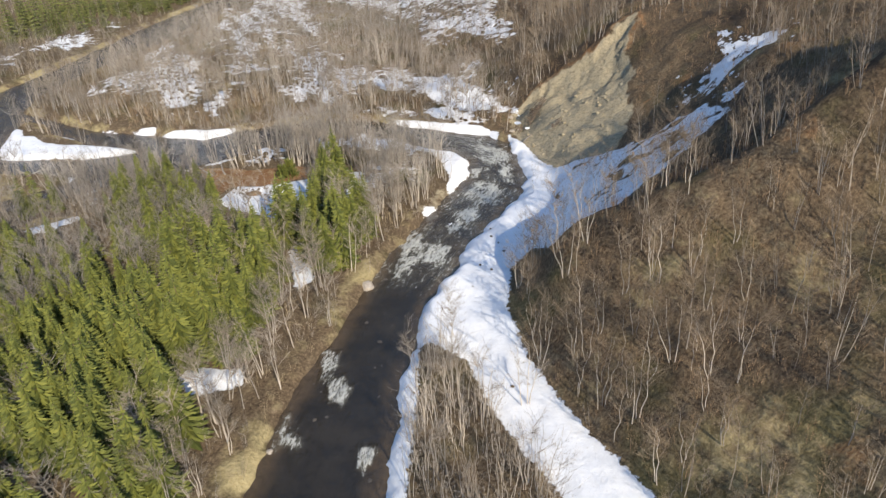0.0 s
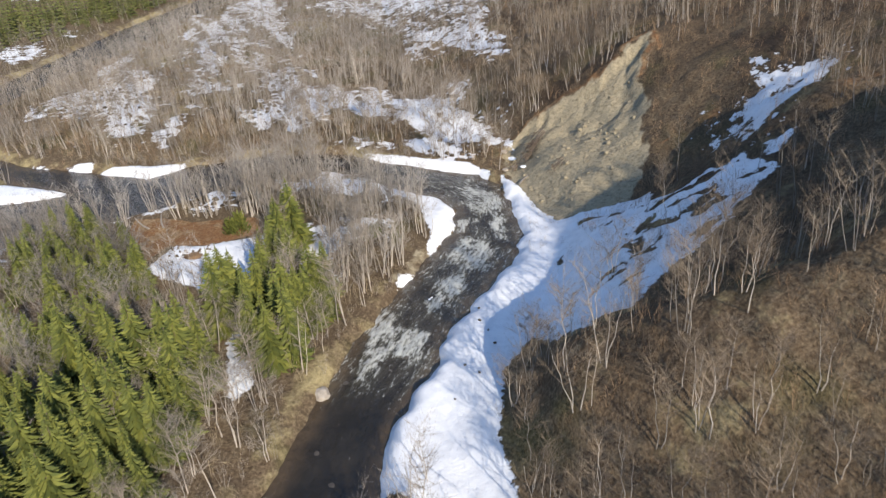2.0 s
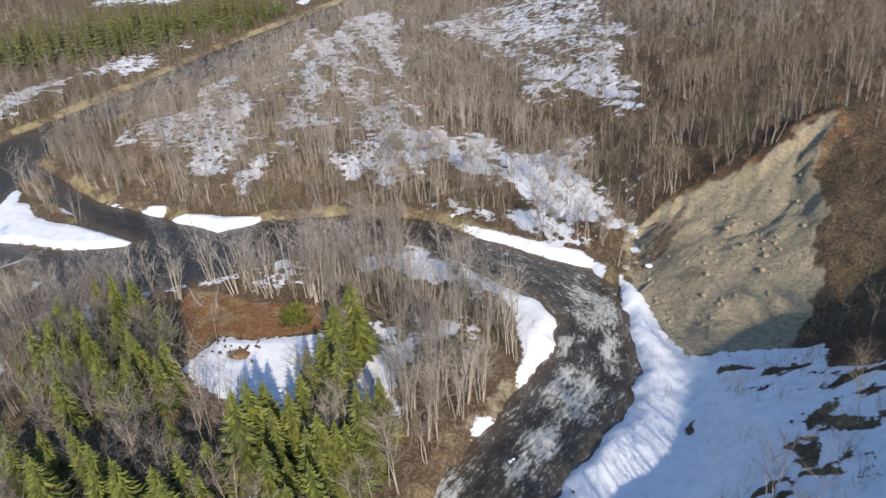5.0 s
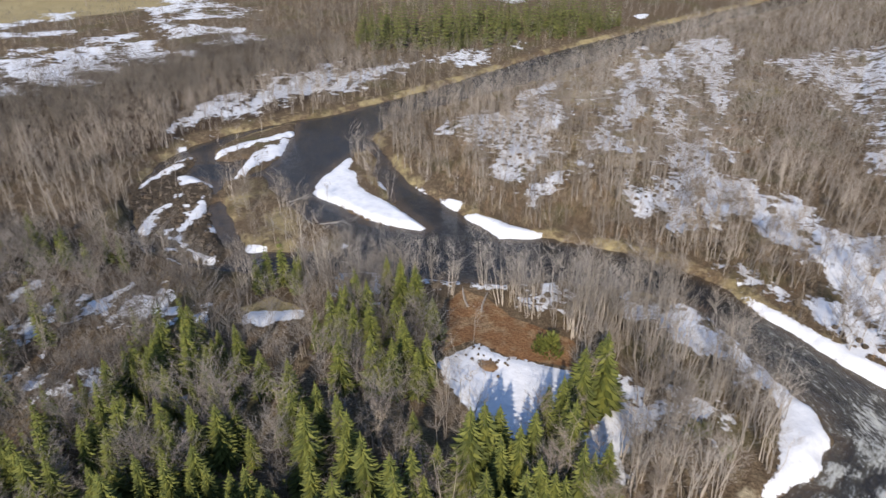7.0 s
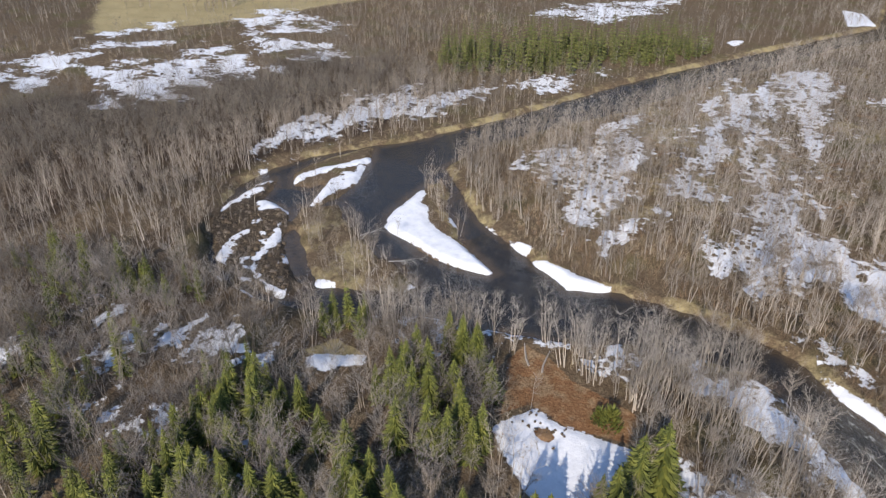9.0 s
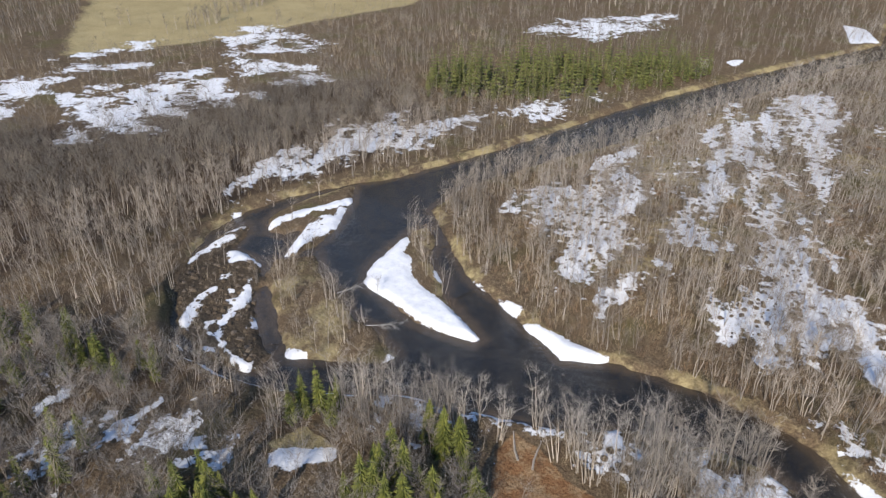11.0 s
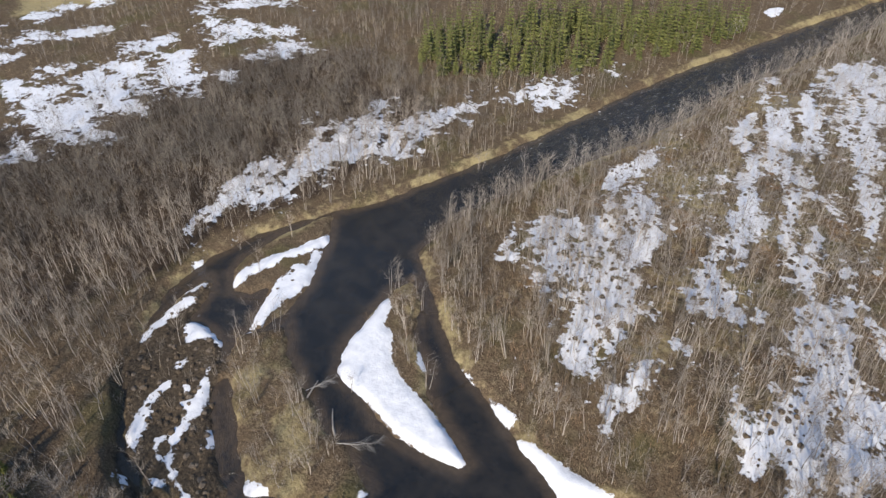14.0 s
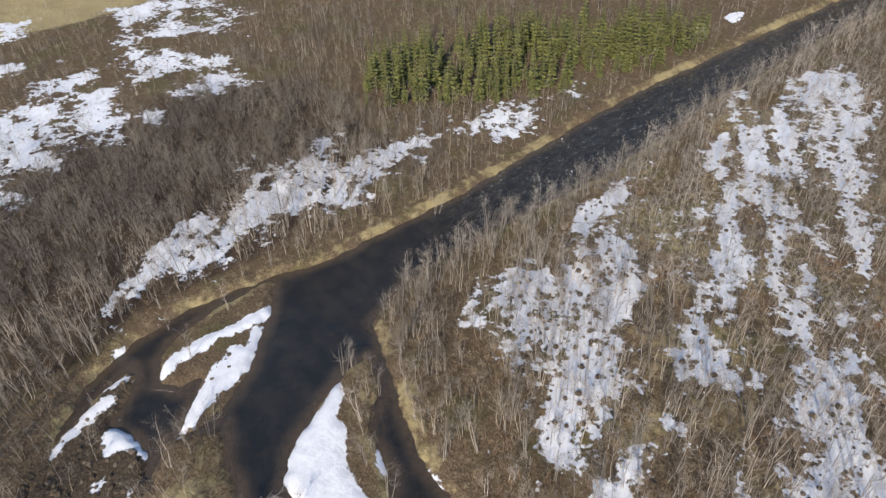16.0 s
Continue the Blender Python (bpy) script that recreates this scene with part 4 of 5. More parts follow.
def joined(name, groups, mats, label, category):
    """One object of kind stuff from (arrays, material number) groups."""
    verts, faces, index, n = [], [], [], 0
    for (v, f), m in groups:
        verts.append(v)
        faces.append(f + n)
        index.append(np.full(len(f), m))
        n += len(v)
    me = link_mesh(name, np.concatenate(verts), np.concatenate(faces), mats, np.concatenate(index))
    return tagged(new(name, me), label, category, kind="stuff")


def part(name, me, parent, label=""):
    ob = new(name, me)
    ob.parent = parent
    return tagged(ob, label) if label else ob


# ---- where plants grow ----
rs = np.random.RandomState(4)
SPRUCE_WOOD = [(-71.6, 101), (-60, 97.5), (-47, 99.3), (-41, 95.5), (-38.5, 91), (-29, 84.5), (-26, 88), (-24.5, 96.5), (-21, 101), (-16, 95), (-12.2, 84.8), (-14.7, 73.3), (-22.4, 73.2), (-22.1, 56.2), (-30.2, 50.9), (-24.7, 43.7), (-22.6, 32), (-45, 32), (-60, 45), (-60, 68.4), (-64.8, 85.5)]
SPRUCE_LEFT = [(-115.5, 58), (-108.2, 70.8), (-89.5, 79.1), (-73, 84.8), (-62, 78), (-58, 60), (-62, 44), (-78, 46)]
FAR_SPRUCES = [(-150.4, 188.7), (-143.2, 194), (-127, 208.7), (-117.7, 227.8), (-105.5, 258), (-105.7, 281.3), (-137.4, 260.8), (-163.5, 213.7), (-161.9, 199)]


def cells(x0, x1, y0, y1, step):
    """Places scattered evenly: one in each cell of a grid."""
    a, b = np.meshgrid(np.arange(x0, x1, step), np.arange(y0, y1, step))
    a, b = a.ravel(), b.ravel()
    return a + rs.uniform(0, step, a.size), b + rs.uniform(0, step, a.size)


def valley(x, y):
    """Everything known of a place that matters to what grows there."""
    s = shore(x, y)
    d, _ = hill(x, y)
    snow, patch = snow_depth(x, y)
    edge = y - np.interp(x, [-400, -250, -78, -36, 0, 60], [100, 78, 42, 32, 26, 26])
    return s, d, snow, patch, edge


def grown(x, y, chance, edge):
    keep = (rs.uniform(0, 1, x.size) < chance) & (edge > 0)
    return x[keep], y[keep]


def settle(x, y):
    return np.stack([x, y, height(x, y)], 1)


# spruces
x, y = cells(-120, -8, 28, 104, 1.55)
s, d, snow, patch, edge = valley(x, y)
wood, left = within(SPRUCE_WOOD, x, y), within(SPRUCE_LEFT, x, y)
clump = rough(x + 31, y, 9)
chance = np.where(wood > 0, np.clip(0.40 + 0.22 * (1 - smooth(66, 80, y)) + 0.55 * clump - 0.2 * (1 - smooth(-50, -34, x)), 0.02, 0.7), np.where(left > 0, np.clip(0.06 + 0.35 * clump, 0, 0.4), 0))
chance = np.where((snow > -0.1) & ((patch == 0) | (patch == 1.4)) | (s < 3) | (within(CLEARING, x, y) > -1) | (np.maximum(within(CLEARING_SMALL, x, y), np.maximum(within(CLEARING_SMALL, x - 3, y + 3), within(CLEARING_SMALL, x - 6, y + 5))) > -1), 0, chance)
chance = np.where((snow > -0.1) & (patch > 0), chance * 0.3, chance)
sx, sy = grown(x, y, chance, edge)
spruce_at = settle(sx, sy)
order = np.argsort(np.hypot(sx + 20, (sy - 75)))
spruce_at = spruce_at[order]
spruce_shapes = [spruce(k, 9.5, 27, w) for k, w in enumerate((1.75, 1.95, 1.55, 2.1))]
spruce_meshes = [(link_mesh("spruce_trunk", *st, [SPRUCE_BARK]), link_mesh("spruce_crown", *cr, [NEEDLES])) for st, cr in spruce_shapes]
for k, p in enumerate(spruce_at[:290]):
    tree = new("spruce_tree")
    size = rs.uniform(0.66, 1.12) * (1.0 if p[0] > -36 else 0.78)
    tree.matrix_basis = pose(*p, rs.uniform(-2, 2), rs.uniform(-2, 2), rs.uniform(0, 360)) @ Matrix.Diagonal((size * rs.uniform(1.1, 1.45),) * 2 + (size, 1))
    tagged(tree, "olive-green young spruce with drooping branches in melting snow", "spruce tree", "spruces of the plantation")
    trunk_mesh, crown_mesh = spruce_meshes[k % 4]
    part("trunk", trunk_mesh, tree)
    part("crown", crown_mesh, tree, "dense drooping green needle branches")
spruce_rest = spruce_at[290:]
fx, fy = cells(-165, -100, 185, 285, 2.3)
fs, fd, fsnow, fpatch, fedge = valley(fx, fy)
fx, fy = grown(fx, fy, np.where((within(FAR_SPRUCES, fx, fy) > 0) & (fs > 5), 0.46 + 0.5 * rough(fx, fy, 10, 2), 0), fedge)
slim = [spruce(20 + k, 10.5, 12, 1.5) for k in range(3)]


def wood_of(shapes, at, low, high, lean=0.02, sway=None):
    groups = []
    pick = rs.randint(0, len(shapes), len(at))
    for k, (st, cr) in enumerate(shapes):
        p = at[pick == k]
        if not len(p):
            continue
        size, turn = rs.uniform(low, high, len(p)), rs.uniform(0, 6.28, len(p))
        ln = rs.normal(0, lean, (len(p), 2)) + (sway[pick == k] if sway is not None else 0)
        groups += [(spread(st, p, size, turn, ln), 0), (spread(cr, p, size, turn, ln), 1)]
    return groups


joined("spruce_stand", wood_of([spruce(30 + k, 9.5, 15, 1.8) for k in range(3)], spruce_rest, 0.5, 0.85), [SPRUCE_BARK, NEEDLES], "young green spruces mixed among bare trees", "spruce wood")
joined("far_spruce_stand", wood_of(slim, settle(fx, fy), 0.5, 1.35, 0.04), [SPRUCE_BARK, DARK_NEEDLES], "dark green spruce plantation along the far bank", "spruce wood")

# leafless trees
BANK_ALDERS = [(-68, 95), (-60, 101), (-46, 108), (-34, 117), (-22, 123), (-12, 118), (-6, 112.5), (-1, 108), (-2, 97), (-9, 86), (-14, 90), (-13, 98), (-17, 106), (-24, 106), (-27, 105.5), (-36, 106), (-42, 107), (-47, 101), (-60, 92)]
x, y = cells(-300, 75, 26, 400, 1.9)
s, d, snow, patch, edge = valley(x, y)
scarp_in = within(SCARP, x, y)
wood, left = within(SPRUCE_WOOD, x, y), within(SPRUCE_LEFT, x, y)
terrace = (y > 118) & (x > -105) & (d < 1) & (inside(RIVER, x, y) < 0) & (x > np.interp(y, [118, 140, 300], [-60, -100, -90]))
clump = rough(x, y, 7)
chance = np.full(x.shape, 0.42) + 0.25 * clump
chance = np.where(d > 1, 0.56 + 0.3 * clump, chance)
chance = np.where(terrace, np.where((s < 14), 0.40 + 0.3 * clump, 0.80 + 0.3 * clump), chance)
chance = np.where((s < 9) & (y > 132) & (x > -104) & (x < -70), 0.7, chance)
chance = np.where((x < -122) & (x > -185) & (y < 170), 0.72 + 0.2 * clump, chance)
chance = np.where(wood > 0, (0.36 + 0.3 * np.clip(clump, -0.5, 1)) * (1 - 0.6 * (1 - smooth(62, 74, y)) * smooth(-50, -40, x)), chance)
chance = np.where(left > 0, 0.42, chance)
chance = np.where((x > -48) & (x < 4) & (y > 76) & (y < 125) & (wood < -1) & (s > 1), 0.72, chance)
chance = np.where((x > -24) & (x < -5) & (y < 100) & (wood < 0) & (s > 1), 0.55, chance)
chance = np.where((snow > 0.1) & ((patch == 0) | (patch == 1.4)), 0.015, chance)
chance = np.where((snow > -0.1) & (patch > 0), chance * np.where(x > -165, 1.0, 0.75), chance)
chance = np.where((snow > 0) & (patch == 1.9), chance * 0.5, chance)
beside = within(GULLY_PATCHES, x, y)
chance = np.where((beside > -8) & (x > 9) & (y > 60), chance * 0.35, chance)
chance = np.where(np.maximum(within(SCARP, x - 7, y + 7), within(SCARP, x - 13, y + 13)) > -2, chance * 0.12, chance)
chance = np.where((scarp_in > -1) | (within(CLEARING, x, y) > -0.5) | (s < 1.2), 0, chance)
chance = np.where((within(ISLAND_BAR, x, y) > 0), np.where(snow < 0, 0.35, 0), chance)
chance = np.where((within(SPIT, x, y) > 0) | (within(GRAVEL, x, y) > 0), 0.02, chance)
chance = np.where(inside(FIELD, x, y) > -9, 0.02 + 0.5 * (np.abs(wave(x, y, 48)) < 0.07), chance)
meadow = np.maximum.reduce([inside(poly, x, y) for amount, poly in MEADOW_SNOW])
chance = np.where(meadow > -2, 0.10, chance)
chance = np.where(within(FAR_SPRUCES, x, y) > -3, 0.12, chance)
strip = (x > -7) & (x < 9) & (y < 58) & (d < 0) & (snow < 0.2)
chance = np.where(strip & (s > 0.5), 0.12, chance)
chance = np.where((inside([(-116, 98), (-127, 112), (-127, 135), (-119, 165), (-113, 200), (-109, 250), (-97, 320), (-90, 320), (-102, 250), (-107, 200), (-112, 165), (-119, 140), (-121, 118)], x, y) > -1), np.where(s > 2.2, 0.4, 0.03), chance)
chance = np.where(within(BANK_ALDERS, x, y) > 0, 0.1, chance)
chance = np.where((x < -192) | (y > 220), chance * np.where(terrace, 0.75, 0.45), chance)
chance = np.where(y > 300, chance * 0.7 * ((x > -150) | (y < 330)), chance)
bx, by = grown(x, y, chance, edge)
bare_at = settle(bx, by)
bd, _ = hill(bx, by)
# those on the valley side lean downhill
sway = np.stack([-0.11 * smooth(1, 8, bd) * rs.uniform(0.3, 1.3, bx.size), 0.02 * np.ones(bx.size)], 1)
near = (bx > -30) & (bx < 26) & (by > 36) & (by < 146)
first = np.flatnonzero(near)
first = first[rs.permutation(len(first))][:300]
bare_meshes, hill_meshes = [], []
for k in range(6):
    st, cr = bare_tree(50 + k, 8.6, (1, 2, 3, 2, 1, 3)[k], 18, 380, 5, 0.065, 4, 0.35, 0.010)
    hst, hcr = bare_tree(150 + k, 9.0, (1, 2, 2, 3, 1, 2)[k], 20, 360, 4, 0.06, 5, 0.35, 0.010)
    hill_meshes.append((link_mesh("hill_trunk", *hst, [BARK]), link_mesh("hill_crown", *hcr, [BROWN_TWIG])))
    bare_meshes.append((link_mesh("bare_trunk", *st, [BARK]), link_mesh("bare_crown", *cr, [TWIG])))
for k, i in enumerate(first):
    tree = new("bare_tree")
    size = rs.uniform(0.6, 1.1) if bd[i] < 1 else rs.uniform(0.52, 0.95)
    tilt = Matrix(((1, 0, sway[i, 0], 0), (0, 1, sway[i, 1], 0), (0, 0, 1, 0), (0, 0, 0, 1)))
    tree.matrix_basis = pose(*bare_at[i], 0, math.degrees(math.atan(sway[i, 0])), 0) @ pose(0, 0, 0, rs.uniform(-4, 4), rs.uniform(-4, 4), rs.uniform(0, 360)) @ Matrix.Diagonal((size, size, size, 1))
    tagged(tree, "leafless grey-brown alder with thin bare twigs" if bd[i] < 1 else "leafless alder leaning down the brown hillside", "bare tree", "bare trees by the river")
    trunk_mesh, crown_mesh = (bare_meshes if bd[i] < 1 else hill_meshes)[k % 6]
    part("trunk", trunk_mesh, tree, "pale grey bark stems")
    part("crown", crown_mesh, tree, "bare brown limbs and twigs")
others = np.ones(len(bx), bool)
others[first] = False
clump_shapes = [bare_tree(80 + k, 9.6, 4, 16, 240, 3, 0.07, 3, 0.35, 0.010) for k in range(3)]
mid_shapes = [bare_tree(70 + k, 8.6, (1, 2, 2, 3)[k], 12, 132, 3, 0.06, 3, 0.35, 0.011) for k in range(4)]
far_shapes = [bare_tree(90 + k, 7.4, (1, 2)[k % 2], 9, 56, 3, 0.05, 2, 0.25, 0.022, 1.35) for k in range(3)]
swamp_shapes = [bare_tree(190 + k, 6.4, (3, 4, 5)[k], 20, 160, 3, 0.036, 3, 0.15, 0.018, 2.0) for k in range(3)]
fuzzy_shapes = [bare_tree(230 + k, 6.6, (2, 3, 4)[k], 26, 416, 3, 0.045, 3, 0.18, 0.013, 1.9) for k in range(3)]
mixed = others & (np.maximum(within(SPRUCE_WOOD, bx, by), within(SPRUCE_LEFT, bx, by)) > 0)
joined("mixed_wood", wood_of(fuzzy_shapes, bare_at[mixed], 0.6, 1.15, 0.08), [GREY_BARK, MIXED_TWIG], "fuzzy grey leafless trees mixed among the spruces", "bare woodland")
close = others & ~mixed & (by < 175) & (bx > -140)
zones = {"hillside_wood": (close & (bd > 1), "dense leafless brown wood leaning down the valley side"), "riverside_wood": (close & (bd <= 1), "leafless grey alders and birches on the river flats")}
for name, (pick, words) in zones.items():
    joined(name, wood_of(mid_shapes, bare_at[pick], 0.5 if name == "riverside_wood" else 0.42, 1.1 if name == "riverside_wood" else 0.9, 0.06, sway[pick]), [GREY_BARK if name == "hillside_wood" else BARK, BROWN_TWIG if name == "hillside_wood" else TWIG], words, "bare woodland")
ax, ay = cells(-70, 2, 84, 124, 1.35)
av = valley(ax, ay)
ax, ay = grown(ax, ay, np.where((within(BANK_ALDERS, ax, ay) > 0) & (av[0] > 0.8) & (within(CLEARING, ax, ay) < -0.5) & (av[2] < 0.1), 0.40 + 0.35 * rough(ax, ay, 5), 0), av[4])
tx, ty = cells(-7, 12, 28, 60, 1.25)
tv = valley(tx, ty)
tx, ty = grown(tx, ty, np.where((tv[1] < -0.5) & (tv[0] > 1.2) & ((tv[2] < 0.1) | (tv[3] > 0)) & (tx < 8) & (tx > -4.2), 0.62, 0), tv[4])
pole_shapes = [bare_tree(130 + k, 7.5, 4, 10, 50, 3, 0.05, 3, 0.3, 0.016, 0.8) for k in range(3)]
joined("channel_alders", wood_of(pole_shapes, settle(tx, ty), 0.5, 1.0, 0.06), [BARK, TWIG], "slender pale bare alder poles between river and snow", "bare woodland")
ex, ey = cells(-108, -76, 140, 330, 2.1)
ev = valley(ex, ey)
ex, ey = grown(ex, ey, np.where((ev[0] > 0.8) & (ev[0] < 8) & (ex > np.interp(ey, [140, 200, 330], [-103, -104, -86])), 0.6, 0), ev[4])
joined("terrace_belt", wood_of(mid_shapes, settle(ex, ey), 0.5, 0.85, 0.10), [BARK, TWIG], "row of pale bare alders along the terrace bank", "bare woodland")
joined("alder_belt", wood_of(clump_shapes, settle(ax, ay), 0.6, 1.08, 0.07), [BARK, PALE_TWIG], "dense belt of tall pale bare alders along the inner bank", "bare woodland")
swampy = others & ~close & ~mixed & (bx < -121) & (bx > -192) & (by < 185)
joined("swamp_wood", wood_of(swamp_shapes, bare_at[swampy], 0.55, 1.15, 0.13), [SWAMP_BARK, GREY_TWIG], "dense dark leafless wood with fuzzy grey crowns", "bare woodland")
pick = others & ~close & ~swampy & ~mixed
# beyond the fields the woods go on
hx, hy = cells(-520, 0, 60, 540, 5.5)
hv = shore(hx, hy)
far_off = ((hx < -300) | (hy > 400) | (hx < -150) & (hy > 330)) & ((inside(FIELD, hx, hy) < -4) | (np.abs(wave(hx, hy, 48)) < 0.08)) & (hv > 3)
hx, hy = grown(hx, hy, np.where(far_off, 0.66, 0), hy)
gx0 = rs.uniform(0, 1, 90)
hx, hy = np.concatenate([hx, -282 - 70 * gx0 + rs.normal(0, 2, 90)]), np.concatenate([hy, 178 + 118 * gx0 + rs.normal(0, 3, 90)])
thin_shapes = [bare_tree(270 + k, 7.4, (1, 2)[k % 2], 7, 35, 3, 0.06, 1, 0.25, 0.032, 1.35) for k in range(3)]
tiny_shapes = [bare_tree(290 + k, 9.0, 2, 8, 24, 3, 0.09, 2, 0.2, 0.06, 1.8) for k in range(2)]
across = pick & (bx > -104)
pick = pick & ~across
joined("terrace_wood", wood_of(far_shapes, bare_at[across], 0.5, 1.05, 0.05, sway[across]), [BARK, PALE_TWIG], "pale leafless alders scattered over the snowy terrace", "bare woodland")
kx, ky = cells(-120, 75, -60, 28, 5.5)
kv = valley(kx, ky)
kx, ky = grown(kx, ky, np.where((kv[4] <= 0) & (kv[0] > 2) & (kv[2] < 0), 0.7, 0), 1 + 0 * kx)
far_trees = wood_of(thin_shapes, settle(kx, ky), 0.5, 1.0) + wood_of(thin_shapes, bare_at[pick], 0.5, 1.05, 0.05, sway[pick]) + wood_of(tiny_shapes, settle(hx, hy), 0.7, 1.2)
joined("distant_wood", far_trees, [GREY_BARK, GREY_TWIG], "distant leafless brown woodland with snow beneath", "bare woodland")

# bushes and shoots
x, y = cells(-260, 60, 28, 260, 1.7)
s, d, snow, patch, edge = valley(x, y)
clump = rough(x + 77, y, 6)
chance = 0.34 + 0.35 * clump + 0.25 * (x < -125)
chance = np.where(d > 1, np.where(y < 135, 0.72, 0.4), chance)
chance = np.where((s > 1.5) & (s < 16) & (y > 118) & (x > -98) & (d < 1), 0.75 + 0.3 * clump, chance)
chance = np.where((snow > 0.1) & ((patch == 0) | (patch == 1.4)), 0.01, chance)
chance = np.where((snow > -0.1) & (patch > 0), 0.18 + 0.5 * (clump > 0.05) * (x > -165) + 0.3 * (x < -168), chance)
chance = np.where((x < -170) | (y > 215), chance * 0.5, chance)
chance = np.where((x > -20) & (x < -6) & (y < 92) & (s > 0.8) & (s < 5), 0.8, chance)
chance = np.where((s < 0.8) | (within(SCARP, x, y) > -0.5) | (within(CLEARING, x, y) > -0.5) | (inside(FIELD, x, y) > 0) | (within(SPIT, x, y) > 0), 0.0, chance)
chance = np.where(within(GRAVEL, x, y) > 0, 0.3 * (s > 0.4) * (snow < 0), chance)
chance = np.where(within(ISLAND_GRASS, x, y) > 0.5, 0.5, chance)
chance = np.where((within(ISLAND_BAR, x, y) > 0.3) & (snow < 0), 0.6, chance)
chance = np.where(within(SPRUCE_WOOD, x, y) > 0, 0.12, chance)
ux, uy = grown(x, y, chance, edge)
bush_at = settle(ux, uy)
groups = []
pick = rs.randint(0, 4, len(ux))
heathy = (uy > 118) & (ux > -100) & (rs.uniform(0, 1, len(ux)) < 0.4)
heathy = heathy | (hill(ux, uy)[0] > 1)
pick = np.where(heathy, 4 + pick % 2, pick)
for k in range(6):
    p = bush_at[pick == k]
    groups.append((spread(thicket(110 + k, (2.4, 3.2, 3.8, 2.0, 2.6, 3.0)[k], 6, 4), p, rs.uniform(0.6, 1.15, len(p)), rs.uniform(0, 6.28, len(p)), rs.normal(0, 0.08, (len(p), 2))), (0, 1, 0, 1, 2, 2)[k]))
joined("willow_scrub", groups, [TWIG, REED, RUST_TWIG], "thin leafless willow shoots and tan dry stems", "scrub")


# close upright shoots on the terrace's foot
x, y = cells(-82, 4, 116, 152, 1.0)
s, d, snow, patch, edge = valley(x, y)
keep = (s > 1.5) & (s < 19) & (d < 0) & (snow < 0.05) & (inside(RIVER, x, y) < 0) & (y > np.interp(x, [-82, -50, -20, 4], [134, 124, 130, 121])) & (rs.uniform(0, 1, x.size) < 0.62 + 0.5 * rough(x, y, 5, 2))
shoot_at = settle(x[keep], y[keep])
groups = []
pick = rs.randint(0, 3, len(shoot_at))
for k in range(3):
    p = shoot_at[pick == k]
    groups.append((spread(thicket(140 + k, (2.6, 3.2, 2.2)[k], 7, 2), p, rs.uniform(0.6, 1.1, len(p)), rs.uniform(0, 6.28, len(p)), rs.normal(0, 0.07, (len(p), 2))), k))
joined("bank_shoots", groups, [REED, RUST_TWIG, TWIG], "dense brown upright shoots along the terrace foot", "scrub")


# tussocks that stand dark in the thin snow
def tussock(seed):
    rng = random.Random(seed)
    ring = [(0.42 * rng.uniform(0.8, 1.2) * math.cos(k * 1.047), 0.42 * rng.uniform(0.8, 1.2) * math.sin(k * 1.047), -0.08) for k in range(6)]
    top = [(0.24 * math.cos(k * 1.047 + 0.3), 0.24 * math.sin(k * 1.047 + 0.3), 0.22 * rng.uniform(0.8, 1.2)) for k in range(6)]
    V, F = ring + top + [(0, 0, 0.30)], []
    for k in range(6):
        j = (k + 1) % 6
        F += [(k, j, 6 + j), (k, 6 + j, 6 + k), (6 + k, 6 + j, 12)]
    return np.array(V), np.array(F, np.int32)


x, y = cells(-230, 10, 90, 240, 1.2)
s, d, snow, patch, edge = valley(x, y)
keep = (patch > 0) & (patch != 1.9) & (snow > -0.25) & (s > 2) & (rs.uniform(0, 1, x.size) < np.where(x < -110, 0.03, 0.22 + 0.5 * rough(x, y, 7, 2))) | (within(GRAVEL, x, y) > 0) & (snow < -0.2) & (s > 0.2) & (rs.uniform(0, 1, x.size) < 0.5)
tuft_at = settle(x[keep], y[keep])
groups = []
pick = rs.randint(0, 3, len(tuft_at))
for k in range(3):
    p = tuft_at[pick == k]
    groups.append((spread(tussock(k), p, rs.uniform(0.5, 1.0, len(p)) ** 2 * 1.55, rs.uniform(0, 6.28, len(p)), np.zeros((len(p), 2))), 0))
joined("grass_tussocks", groups, [TUFT], "dark withered tussocks standing in thin snow", "tussocks")


# ---- rocks ----
def rock_mesh(name, seed, mat, flat=0.7):
    bm = bmesh.new()
    bmesh.ops.create_icosphere(bm, subdivisions=2, radius=1.0)
    for v in bm.verts:
        k = 1 + 0.35 * noise.noise(v.co * 1.1 + Vector((seed * 7.3, 0, 0))) + 0.12 * noise.noise(v.co * 2.9 + Vector((seed, 3, 1)))
        v.co *= k
        v.co.z *= flat
    me = bpy.data.meshes.new(name)
    bm.to_mesh(me)
    bm.free()
    me.materials.append(mat)
    return me


rocks = [rock_mesh("rock", k, ROCK, 0.62) for k in range(4)]
pale = [rock_mesh("boulder", 9 + k, PALE_ROCK, 0.7) for k in range(2)]
dull = [rock_mesh("shoal_rock", 14 + k, grain_material("shoal_rock", (0.04, 0.032, 0.024), (0.17, 0.135, 0.10), 2.5, 0.8), 0.6) for k in range(3)]
snowy = [rock_mesh("ice_floe", 20 + k, SNOW, 0.3) for k in range(3)]


